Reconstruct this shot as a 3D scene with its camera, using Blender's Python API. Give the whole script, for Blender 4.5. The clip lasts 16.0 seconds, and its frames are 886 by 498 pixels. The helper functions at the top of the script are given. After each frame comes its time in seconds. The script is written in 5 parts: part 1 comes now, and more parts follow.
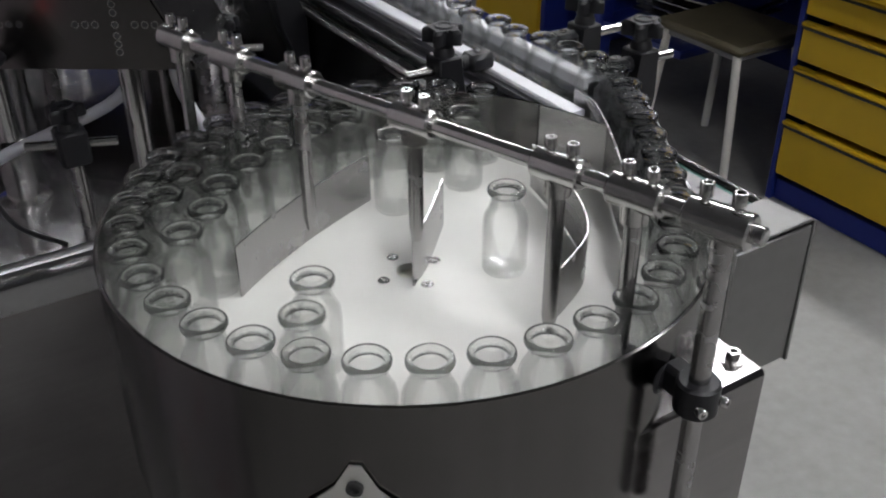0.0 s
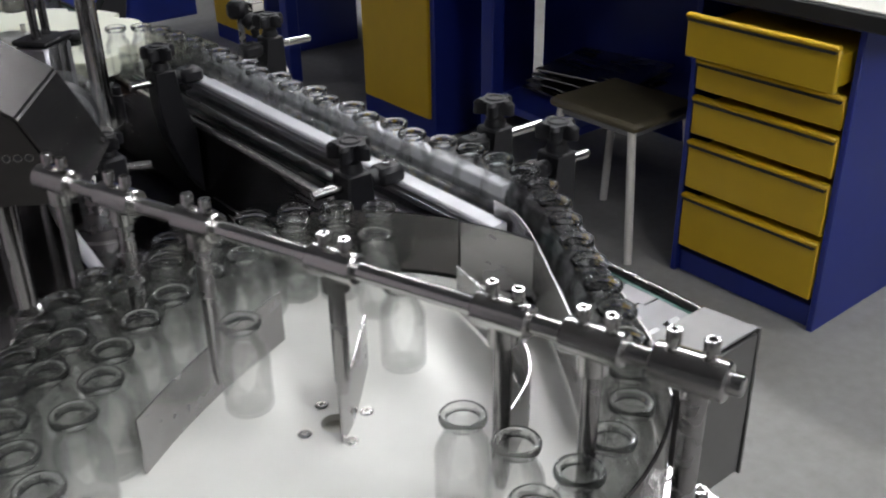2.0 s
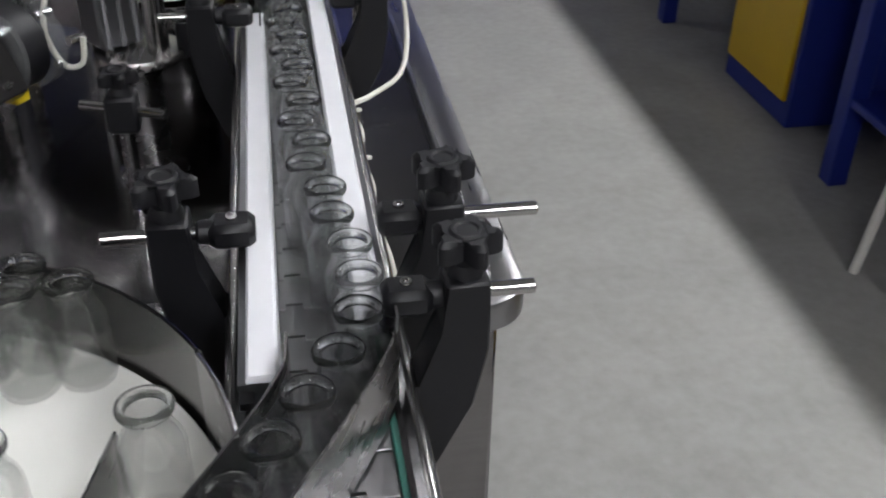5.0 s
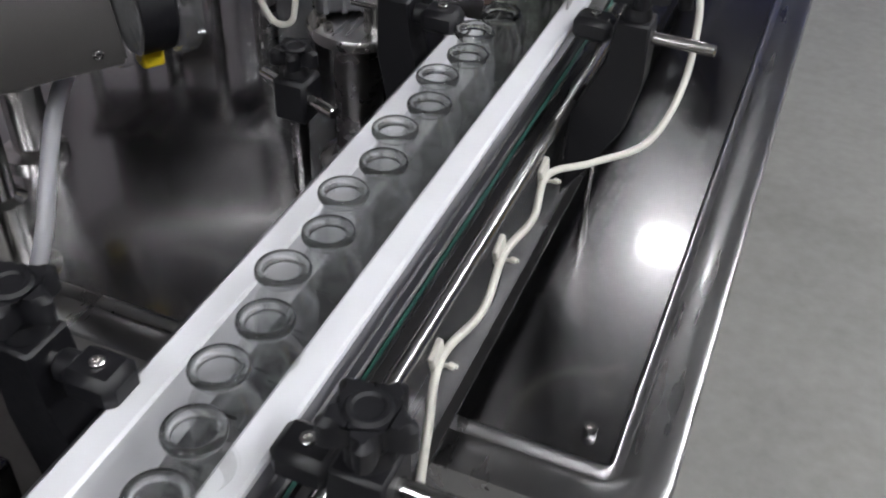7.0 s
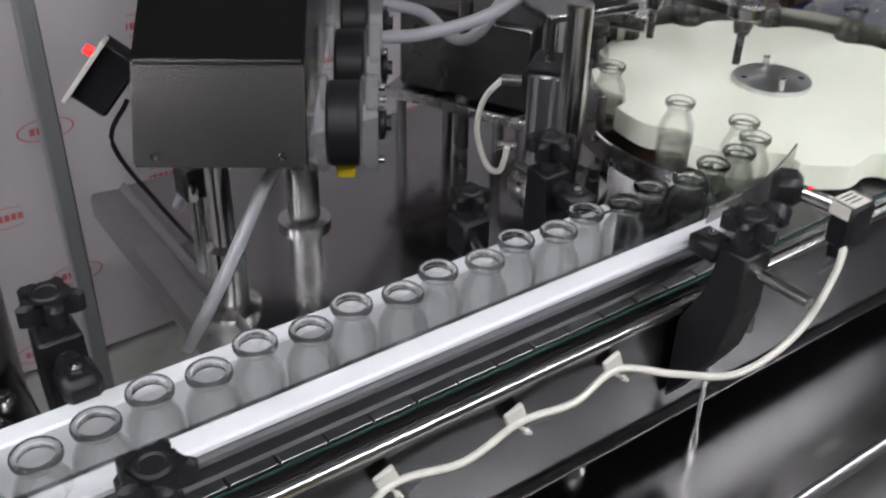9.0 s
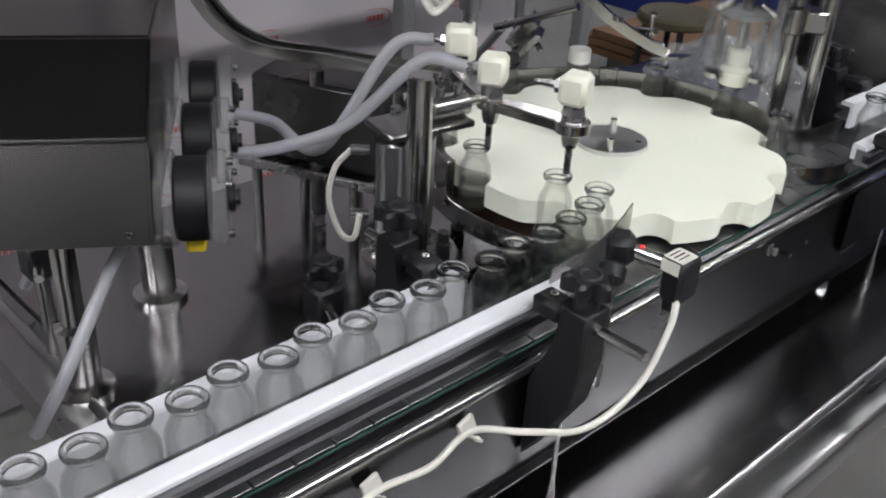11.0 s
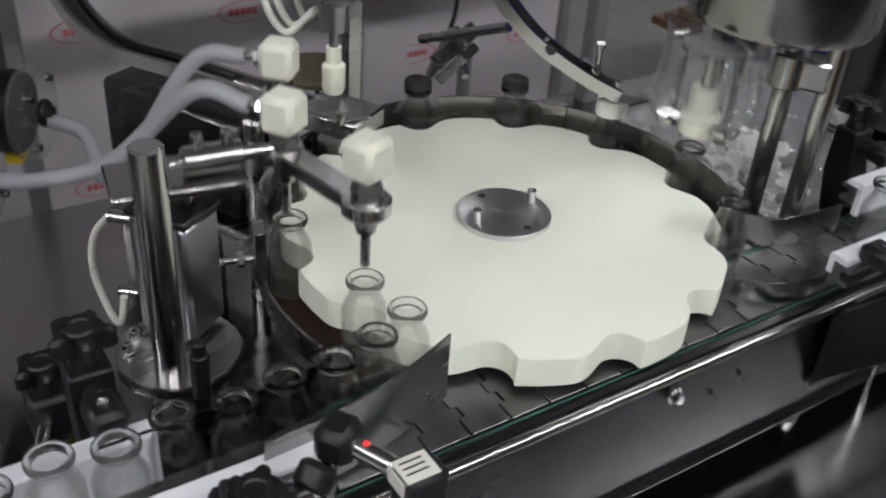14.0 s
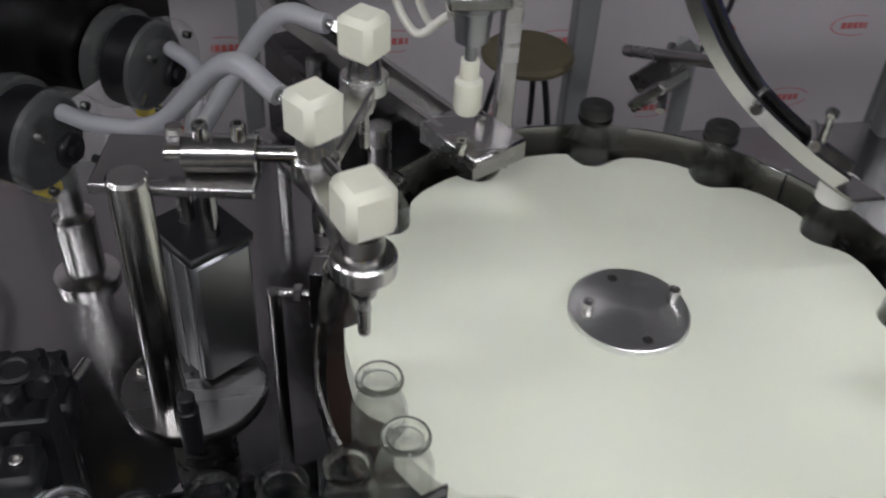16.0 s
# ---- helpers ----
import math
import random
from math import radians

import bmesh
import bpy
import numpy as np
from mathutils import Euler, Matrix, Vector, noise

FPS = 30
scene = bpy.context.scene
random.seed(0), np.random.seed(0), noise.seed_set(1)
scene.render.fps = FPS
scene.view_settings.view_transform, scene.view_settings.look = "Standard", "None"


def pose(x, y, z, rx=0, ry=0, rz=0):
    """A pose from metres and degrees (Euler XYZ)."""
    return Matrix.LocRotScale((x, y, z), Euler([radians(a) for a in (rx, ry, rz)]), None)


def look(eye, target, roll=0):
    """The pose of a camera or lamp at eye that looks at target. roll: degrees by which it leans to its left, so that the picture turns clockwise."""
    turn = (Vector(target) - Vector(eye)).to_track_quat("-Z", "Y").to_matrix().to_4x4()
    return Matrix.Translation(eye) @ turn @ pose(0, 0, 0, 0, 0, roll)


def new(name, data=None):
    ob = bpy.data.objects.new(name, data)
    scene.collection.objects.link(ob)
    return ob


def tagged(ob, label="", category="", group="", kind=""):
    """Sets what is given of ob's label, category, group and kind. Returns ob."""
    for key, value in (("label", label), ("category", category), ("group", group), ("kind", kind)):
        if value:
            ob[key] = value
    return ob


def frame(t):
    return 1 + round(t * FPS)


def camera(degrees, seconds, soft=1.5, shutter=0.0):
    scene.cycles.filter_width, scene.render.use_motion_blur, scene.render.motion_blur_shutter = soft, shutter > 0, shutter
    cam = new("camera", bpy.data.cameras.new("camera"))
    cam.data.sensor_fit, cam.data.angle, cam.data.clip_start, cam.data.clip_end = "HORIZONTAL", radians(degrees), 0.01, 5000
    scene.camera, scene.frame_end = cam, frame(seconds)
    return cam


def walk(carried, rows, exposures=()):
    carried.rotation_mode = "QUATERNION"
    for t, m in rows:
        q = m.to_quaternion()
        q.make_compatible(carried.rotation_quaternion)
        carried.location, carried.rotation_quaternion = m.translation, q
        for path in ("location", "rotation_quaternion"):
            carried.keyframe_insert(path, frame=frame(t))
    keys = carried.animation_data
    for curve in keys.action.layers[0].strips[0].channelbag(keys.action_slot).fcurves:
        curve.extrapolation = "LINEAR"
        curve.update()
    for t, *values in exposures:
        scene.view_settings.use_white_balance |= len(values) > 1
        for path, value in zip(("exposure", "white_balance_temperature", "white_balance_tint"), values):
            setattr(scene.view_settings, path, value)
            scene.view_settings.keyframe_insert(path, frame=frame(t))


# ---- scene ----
cam = camera(48.7, 16.0, soft=2.0, shutter=0.4)
PATH = [
    (0, (-0.658, -0.037, 1.282), (0.244, 1.403, 0.227), -0.2),
    (0.5, (-0.655, -0.022, 1.286), (0.266, 1.416, 0.245), -0.5),
    (1, (-0.657, 0.013, 1.29), (0.307, 1.43, 0.258), -1.1),
    (1.5, (-0.661, 0.046, 1.291), (0.427, 1.399, 0.298), -1.0),
    (2, (-0.623, 0.054, 1.291), (0.491, 1.43, 0.361), -0.9),
    (2.5, (-0.519, 0.024, 1.288), (0.476, 1.483, 0.349), 0.2),
    (3, (-0.4, -0.005, 1.286), (0.435, 1.537, 0.323), 0.2),
    (3.5, (-0.304, 0.015, 1.271), (0.4, 1.604, 0.282), -0.1),
    (4, (-0.206, 0.097, 1.261), (0.413, 1.705, 0.246), 0.0),
    (4.2, (-0.169, 0.134, 1.257), (0.411, 1.752, 0.233), -0.0),
    (6.3, (0.207, 0.419, 1.257), (-0.129, 1.965, 0.032), 3.3),
    (6.5, (0.223, 0.485, 1.261), (-0.192, 2.001, 0.025), 3.5),
    (7, (0.236, 0.585, 1.256), (-0.319, 2.032, -0.008), 2.5),
    (7.5, (0.306, 0.681, 1.266), (-0.41, 2.001, -0.054), 3.0),
    (8, (0.422, 0.73, 1.294), (-0.606, 1.84, -0.014), 3.3),
    (8.5, (0.482, 0.745, 1.316), (-0.798, 1.706, 0.116), 0.6),
    (9, (0.521, 0.746, 1.329), (-0.84, 1.735, 0.247), 1.5),
    (9.5, (0.538, 0.752, 1.34), (-0.756, 1.916, 0.353), 4.4),
    (9.7, (0.544, 0.755, 1.331), (-0.74, 1.963, 0.387), 4.7),
    (11.8, (0.539, 0.774, 1.359), (-0.677, 2.006, 0.357), 1.6),
    (12, (0.543, 0.794, 1.356), (-0.658, 2.043, 0.357), 1.1),
    (12.5, (0.521, 0.882, 1.352), (-0.64, 2.157, 0.339), 1.5),
    (13, (0.477, 1.006, 1.35), (-0.683, 2.269, 0.32), 1.6),
    (13.5, (0.458, 1.092, 1.352), (-0.736, 2.297, 0.294), 1.8),
    (14, (0.49, 1.218, 1.368), (-0.876, 2.172, 0.262), 4.4),
    (14.5, (0.561, 1.301, 1.378), (-0.932, 2.046, 0.275), 3.8),
    (15, (0.553, 1.361, 1.376), (-0.997, 1.918, 0.242), 2.8),
    (15.5, (0.454, 1.445, 1.365), (-1.074, 1.896, 0.156), 2.5),
    (16, (0.355, 1.493, 1.378), (-1.151, 1.798, 0.098), 3.5),
]
walk(cam, [(t, look(eye, target, roll)) for t, eye, target, roll in PATH],
     exposures=[(0.0, -0.06), (1.5, 0.0), (3.0, 0.08), (4.2, 0.17), (6.5, 0.1), (8.0, 0.17), (12.5, 0.2), (13.2, 0.05), (14.0, -0.1), (16.0, -0.25)])

# ---- world and lights ----
world = bpy.data.worlds.new("world")
scene.world = world
world.use_nodes = True
world.node_tree.nodes["Background"].inputs["Color"].default_value = (0.55, 0.6, 0.7, 1)
world.node_tree.nodes["Background"].inputs["Strength"].default_value = 0.02
CEIL = 3.05
# x, y, length along x, length along y of each ceiling light
LAMPS = [(2.0, 0.5, 0.22, 1.3), (2.0, 2.3, 0.22, 1.3), (2.0, 4.1, 0.22, 1.3), (-0.12, 4.58, 0.20, 0.18), (-3.0, 4.9, 0.5, 0.3),
         (-0.7, -1.9, 0.3, 1.2), (1.0, -1.6, 0.3, 1.2)]
scene.cycles.transparent_max_bounces = 48
scene.cycles.transmission_bounces = 14
scene.cycles.max_bounces = 14


# ---- materials ----
def mat(name, color, rough=0.5, metal=0.0, spread=0.12, scale=30.0, bump=0.0, stretch=(1, 1, 1), rough_var=0.0, trans=0.0,
        ior=1.45, coat=0.0, grime=0.0, sub=0.0, random_tint=0.0):
    m = bpy.data.materials.new(name)
    m.use_nodes = True
    nt = m.node_tree
    bs = nt.nodes["Principled BSDF"]
    lk = nt.links.new
    tc = nt.nodes.new("ShaderNodeTexCoord")
    mp = nt.nodes.new("ShaderNodeMapping")
    mp.inputs["Scale"].default_value = stretch
    lk(tc.outputs["Object"], mp.inputs["Vector"])
    n1 = nt.nodes.new("ShaderNodeTexNoise")
    n1.inputs["Scale"].default_value = scale
    n1.inputs["Detail"].default_value = 6
    lk(mp.outputs["Vector"], n1.inputs["Vector"])
    n2 = nt.nodes.new("ShaderNodeTexNoise")
    n2.inputs["Scale"].default_value = scale * 0.13
    n2.inputs["Detail"].default_value = 3
    lk(tc.outputs["Object"], n2.inputs["Vector"])
    add = nt.nodes.new("ShaderNodeMath")
    add.operation = "MULTIPLY_ADD"
    lk(n1.outputs["Fac"], add.inputs[0])
    add.inputs[1].default_value = 0.5
    half = nt.nodes.new("ShaderNodeMath")
    half.operation = "MULTIPLY"
    lk(n2.outputs["Fac"], half.inputs[0])
    half.inputs[1].default_value = 0.5
    lk(half.outputs[0], add.inputs[2])
    mr = nt.nodes.new("ShaderNodeMapRange")
    mr.inputs["From Min"].default_value, mr.inputs["From Max"].default_value = 0.3, 0.7
    mr.inputs["To Min"].default_value, mr.inputs["To Max"].default_value = 1 - spread, 1 + spread
    lk(add.outputs[0], mr.inputs["Value"])
    mix = nt.nodes.new("ShaderNodeMix")
    mix.data_type, mix.blend_type = "RGBA", "MULTIPLY"
    mix.inputs[0].default_value = 1.0
    mix.inputs[6].default_value = (*color, 1)
    lk(mr.outputs[0], mix.inputs[7])
    out = mix.outputs[2]
    if grime:
        n3 = nt.nodes.new("ShaderNodeTexNoise")
        n3.inputs["Scale"].default_value = 2.3
        n3.inputs["Detail"].default_value = 8
        n3.inputs["Roughness"].default_value = 0.65
        lk(tc.outputs["Object"], n3.inputs["Vector"])
        g = nt.nodes.new("ShaderNodeMapRange")
        g.inputs["From Min"].default_value, g.inputs["From Max"].default_value = 0.5, 0.72
        g.inputs["To Max"].default_value = grime
        lk(n3.outputs["Fac"], g.inputs["Value"])
        gm = nt.nodes.new("ShaderNodeMix")
        gm.data_type = "RGBA"
        lk(g.outputs[0], gm.inputs[0])
        lk(out, gm.inputs[6])
        gm.inputs[7].default_value = (color[0] * 0.45, color[1] * 0.43, color[2] * 0.4, 1)
        out = gm.outputs[2]
    if random_tint:
        oi = nt.nodes.new("ShaderNodeObjectInfo")
        r = nt.nodes.new("ShaderNodeMapRange")
        r.inputs["To Min"].default_value, r.inputs["To Max"].default_value = 1 - random_tint, 1 + random_tint
        lk(oi.outputs["Random"], r.inputs["Value"])
        rm = nt.nodes.new("ShaderNodeMix")
        rm.data_type, rm.blend_type = "RGBA", "MULTIPLY"
        rm.inputs[0].default_value = 1.0
        lk(out, rm.inputs[6])
        lk(r.outputs[0], rm.inputs[7])
        out = rm.outputs[2]
    lk(out, bs.inputs["Base Color"])
    bs.inputs["Roughness"].default_value = rough
    if rough_var:
        rr = nt.nodes.new("ShaderNodeMapRange")
        rr.inputs["From Min"].default_value, rr.inputs["From Max"].default_value = 0.3, 0.7
        rr.inputs["To Min"].default_value, rr.inputs["To Max"].default_value = max(rough - rough_var, 0.02), rough + rough_var
        lk(add.outputs[0], rr.inputs["Value"])
        lk(rr.outputs[0], bs.inputs["Roughness"])
    bs.inputs["Metallic"].default_value = metal
    bs.inputs["IOR"].default_value = ior
    bs.inputs["Transmission Weight"].default_value = trans
    bs.inputs["Coat Weight"].default_value = coat
    bs.inputs["Coat Roughness"].default_value = 0.07
    if sub:
        bs.inputs["Subsurface Weight"].default_value = sub
        bs.inputs["Subsurface Radius"].default_value = (0.01, 0.01, 0.008)
        bs.inputs["Subsurface Scale"].default_value = 1.0
    if bump:
        b = nt.nodes.new("ShaderNodeBump")
        b.inputs["Strength"].default_value = bump
        b.inputs["Distance"].default_value = 0.001
        lk(n1.outputs["Fac"], b.inputs["Height"])
        lk(b.outputs["Normal"], bs.inputs["Normal"])
    return m


def clear_glass(name, tint, share, rough=0.0, ior=1.5, gloss=0.04, shine=1.0):
    """Clear material: part straight-through, part refracting, under a gloss that grows towards the rim."""
    m = bpy.data.materials.new(name)
    m.use_nodes = True
    nt = m.node_tree
    nt.nodes.remove(nt.nodes["Principled BSDF"])
    out = nt.nodes["Material Output"]
    gl = nt.nodes.new("ShaderNodeBsdfRefraction")
    gl.inputs["Color"].default_value = (*tint, 1)
    gl.inputs["IOR"].default_value = ior
    gl.inputs["Roughness"].default_value = rough
    tr = nt.nodes.new("ShaderNodeBsdfTransparent")
    tr.inputs["Color"].default_value = (*tint, 1)
    mx = nt.nodes.new("ShaderNodeMixShader")
    mx.inputs[0].default_value = share
    nt.links.new(tr.outputs[0], mx.inputs[1])
    nt.links.new(gl.outputs[0], mx.inputs[2])
    lw = nt.nodes.new("ShaderNodeLayerWeight")
    lw.inputs["Blend"].default_value = 0.5
    pw = nt.nodes.new("ShaderNodeMath")
    pw.operation = "POWER"
    nt.links.new(lw.outputs["Facing"], pw.inputs[0])
    pw.inputs[1].default_value = 3.2
    sc = nt.nodes.new("ShaderNodeMath")
    sc.operation = "MULTIPLY_ADD"
    nt.links.new(pw.outputs[0], sc.inputs[0])
    sc.inputs[1].default_value = 0.55 * shine
    sc.inputs[2].default_value = 0.032 * shine
    gs = nt.nodes.new("ShaderNodeBsdfGlossy")
    gs.inputs["Roughness"].default_value = gloss
    top = nt.nodes.new("ShaderNodeMixShader")
    nt.links.new(sc.outputs[0], top.inputs[0])
    nt.links.new(mx.outputs[0], top.inputs[1])
    nt.links.new(gs.outputs[0], top.inputs[2])
    nt.links.new(top.outputs[0], out.inputs["Surface"])
    return m


def milky_film(name, haze):
    """Thin clear plastic film: see-through with a little white haze and a sharp gloss."""
    m = clear_glass(name, (0.97, 0.975, 0.975), 0.0)
    nt = m.node_tree
    out = nt.nodes["Material Output"]
    top = out.inputs["Surface"].links[0].from_node
    df = nt.nodes.new("ShaderNodeBsdfDiffuse")
    df.inputs["Color"].default_value = (0.8, 0.81, 0.82, 1)
    ns = nt.nodes.new("ShaderNodeTexNoise")
    ns.inputs["Scale"].default_value = 40
    ns.inputs["Detail"].default_value = 5
    mr = nt.nodes.new("ShaderNodeMapRange")
    mr.inputs["To Max"].default_value = haze * 2
    nt.links.new(ns.outputs["Fac"], mr.inputs["Value"])
    mx = nt.nodes.new("ShaderNodeMixShader")
    nt.links.new(mr.outputs[0], mx.inputs[0])
    nt.links.new(top.outputs[0], mx.inputs[1])
    nt.links.new(df.outputs[0], mx.inputs[2])
    nt.links.new(mx.outputs[0], out.inputs["Surface"])
    return m


STEEL = mat("brushed_steel", (0.36, 0.35, 0.35), 0.26, 1.0, 0.1, 60, 0.06, (1, 0.04, 1), 0.05, grime=0.08)
STEEL_SHEET = mat("satin_steel_sheet", (0.26, 0.25, 0.25), 0.17, 1.0, 0.1, 90, 0.08, (0.05, 1, 1), 0.06, grime=0.35)
STEEL_DECK = mat("smeared_steel_deck", (0.25, 0.245, 0.252), 0.21, 1.0, 0.08, 16, 0.0, (1, 1, 1), 0.04, coat=0.8, grime=0.06)
RIM_STEEL = mat("brushed_rim_steel", (0.3, 0.295, 0.3), 0.3, 1.0, 0.1, 60, 0.04, (1, 0.04, 1), 0.05, coat=0.4, grime=0.15)
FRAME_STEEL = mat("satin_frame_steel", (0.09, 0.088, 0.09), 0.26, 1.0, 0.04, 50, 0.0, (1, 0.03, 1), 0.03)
PUMP_STEEL = mat("satin_pump_housing", (0.12, 0.114, 0.112), 0.24, 1.0, 0.04, 80, 0.0, (0.05, 1, 1), 0.012, grime=0.1)
CEILING = mat("grey_ceiling_paint", (0.27, 0.27, 0.28), 0.8, 0.0, 0.05, 8, 0.1)
END_STEEL = mat("dull_cover_steel", (0.26, 0.255, 0.255), 0.48, 1.0, 0.1, 70, 0.08, (1, 0.05, 1), 0.06, grime=0.2)
# pale metal for the highlight shape on the tub wall
HIGHLIGHT_METAL = mat("bright_highlight_metal", (0.72, 0.71, 0.68), 0.5, 1.0, 0.08, 40, 0.05, (1, 1, 1), 0.08)
POLISHED = mat("polished_steel", (0.52, 0.51, 0.5), 0.22, 1.0, 0.06, 80, 0.02, (1, 1, 1), 0.05)
CHAIN = mat("worn_chain_steel", (0.2, 0.2, 0.205), 0.4, 1.0, 0.15, 50, 0.1, (0.2, 1, 1), 0.08, random_tint=0.1)
ALU = mat("anodised_aluminium", (0.34, 0.34, 0.36), 0.34, 1.0, 0.05, 80, 0.05, (1, 0.03, 1))
GREY_PAINT = mat("grey_machine_paint", (0.2, 0.2, 0.21), 0.45, 0.0, 0.1, 20, 0.05, grime=0.3)
UHMW = mat("white_rail_plastic", (0.74, 0.745, 0.78), 0.42, 0.0, 0.04, 40, 0.05, grime=0.08, sub=0.05)
DISC_WHITE = mat("white_disc_plastic", (0.8, 0.8, 0.76), 0.38, 0.0, 0.04, 25, 0.05, grime=0.12)
STAR_WHITE = mat("ivory_wheel_plastic", (0.9, 0.92, 0.79), 0.42, 0.0, 0.04, 9, 0.03, grime=0.1, sub=0.15)
BLOCK_WHITE = mat("ivory_block_plastic", (0.78, 0.77, 0.66), 0.4, 0.0, 0.04, 60, 0.05, sub=0.2)
BLACK = mat("black_plastic", (0.007, 0.007, 0.009), 0.48, 0.0, 0.3, 120, 0.25, rough_var=0.08)
BLACK_RUBBER = mat("black_rubber", (0.02, 0.02, 0.02), 0.55, 0.0, 0.2, 90, 0.2)
GREEN = mat("green_wear_strip", (0.034, 0.11, 0.09), 0.3, 0.0, 0.2, 40, 0.05)
HOSE = mat("milky_silicone", (0.66, 0.66, 0.70), 0.32, 0.0, 0.05, 30, 0.0, trans=0.6, sub=0.2)
CABLE = mat("white_cable", (0.7, 0.68, 0.62), 0.45, 0.0, 0.06, 60, 0.1)
YELLOW = mat("yellow_paint", (0.56, 0.36, 0.012), 0.42, 0.0, 0.06, 14, 0.04, grime=0.12)
YELLOW_CLIP = mat("yellow_plastic", (0.75, 0.55, 0.02), 0.35)
BLUE = mat("blue_paint", (0.012, 0.025, 0.2), 0.4, 0.0, 0.08, 14, 0.04, grime=0.15)
SEAT = mat("worn_olive_seat", (0.1, 0.085, 0.05), 0.55, 0.0, 0.25, 18, 0.2, grime=0.4)
LEG_PAINT = mat("chipped_pale_paint", (0.55, 0.53, 0.5), 0.5, 0.0, 0.12, 40, 0.1, grime=0.3)
CONCRETE = mat("grey_concrete", (0.25, 0.245, 0.236), 0.6, 0.0, 0.15, 34, 0.25, grime=0.3)
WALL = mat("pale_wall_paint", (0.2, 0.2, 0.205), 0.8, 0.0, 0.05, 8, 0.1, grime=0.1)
# north and east walls: grey lowered so the steel mirrors less light
DARK_WALL = mat("wall_darkened_for_reflections", (0.08, 0.08, 0.09), 0.75, 0.0, 0.1, 8, 0.1)
BANNER = mat("white_banner_cloth", (0.47, 0.435, 0.46), 0.65, 0.0, 0.04, 6, 0.1)
RED_INK = mat("faded_red_print", (0.5, 0.12, 0.12), 0.65)
WOOD = mat("brown_board", (0.22, 0.12, 0.06), 0.55, 0.0, 0.2, 12, 0.1, (1, 8, 1))
RUST = mat("brown_backing", (0.06, 0.036, 0.028), 0.6, 0.0, 0.2, 15, 0.1)
HUB = mat("turned_steel", (0.72, 0.72, 0.72), 0.28, 1.0, 0.05, 60)
GLASS = clear_glass("bottle_glass", (0.997, 0.999, 0.997), 0.12)
GLASS_LIP = clear_glass("lip_glass", (0.994, 0.997, 0.994), 0.7)
ACRYLIC = milky_film("clear_acrylic", 0.055)
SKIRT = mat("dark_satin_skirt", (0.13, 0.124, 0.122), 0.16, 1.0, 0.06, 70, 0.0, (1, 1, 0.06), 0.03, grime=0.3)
BAG = milky_film("wrinkled_clear_film", 0.16)
SLEEVE = milky_film("clear_sleeve_film", 0.06)
WATER = clear_glass("clear_liquid", (0.993, 0.993, 0.988), 0.3, 0.0, 1.33)
CAP_WHITE = mat("white_cap", (0.75, 0.74, 0.7), 0.4)
LED_RED = bpy.data.materials.new("red_signal")
LED_RED.use_nodes = True
LED_RED.node_tree.nodes["Principled BSDF"].inputs["Base Color"].default_value = (0.6, 0.02, 0.02, 1)
LED_RED.node_tree.nodes["Principled BSDF"].inputs["Emission Color"].default_value = (1, 0.03, 0.03, 1)
LED_RED.node_tree.nodes["Principled BSDF"].inputs["Emission Strength"].default_value = 1.5
TUBE_LIGHT = bpy.data.materials.new("lit_diffuser")
TUBE_LIGHT.use_nodes = True
TUBE_LIGHT.node_tree.nodes["Principled BSDF"].inputs["Base Color"].default_value = (0.8, 0.8, 0.8, 1)
TUBE_LIGHT.node_tree.nodes["Principled BSDF"].inputs["Emission Color"].default_value = (0.965, 0.975, 1.0, 1)
TUBE_LIGHT.node_tree.nodes["Principled BSDF"].inputs["Emission Strength"].default_value = 50.0


# ---- mesh helpers ----
def box(bm, c, s, bevel=0.0, m=None):
    r = bmesh.ops.create_cube(bm, size=1.0)
    vs = r["verts"]
    bmesh.ops.scale(bm, vec=s, verts=vs)
    if bevel:
        es = list({e for v in vs for e in v.link_edges})
        r2 = bmesh.ops.bevel(bm, geom=es, offset=bevel, segments=1, profile=0.5, affect="EDGES")
        vs = list({v for f in r2["faces"] for v in f.verts} | {v for v in vs if v.is_valid})
    if m is not None:
        bmesh.ops.transform(bm, matrix=m, verts=vs)
    bmesh.ops.translate(bm, vec=c, verts=vs)
    return vs


def lathe(bm, profile, seg=24, c=(0, 0, 0), m=None):
    """Turn (radius, height) points about z; a first or last radius of 0 closes the form."""
    rings = []
    for r, z in profile:
        if r < 1e-6:
            rings.append([bm.verts.new((0, 0, z))])
        else:
            rings.append([bm.verts.new((r * math.cos(2 * math.pi * k / seg), r * math.sin(2 * math.pi * k / seg), z)) for k in range(seg)])
    for a, b in zip(rings, rings[1:]):
        for k in range(seg):
            j = (k + 1) % seg
            if len(a) == 1 and len(b) == 1:
                continue
            if len(a) == 1:
                bm.faces.new((a[0], b[j], b[k]))
            elif len(b) == 1:
                bm.faces.new((a[k], a[j], b[0]))
            else:
                bm.faces.new((a[k], a[j], b[j], b[k]))
    vs = [v for ring in rings for v in ring]
    if m is not None:
        bmesh.ops.transform(bm, matrix=m, verts=vs)
    bmesh.ops.translate(bm, vec=c, verts=vs)
    return vs


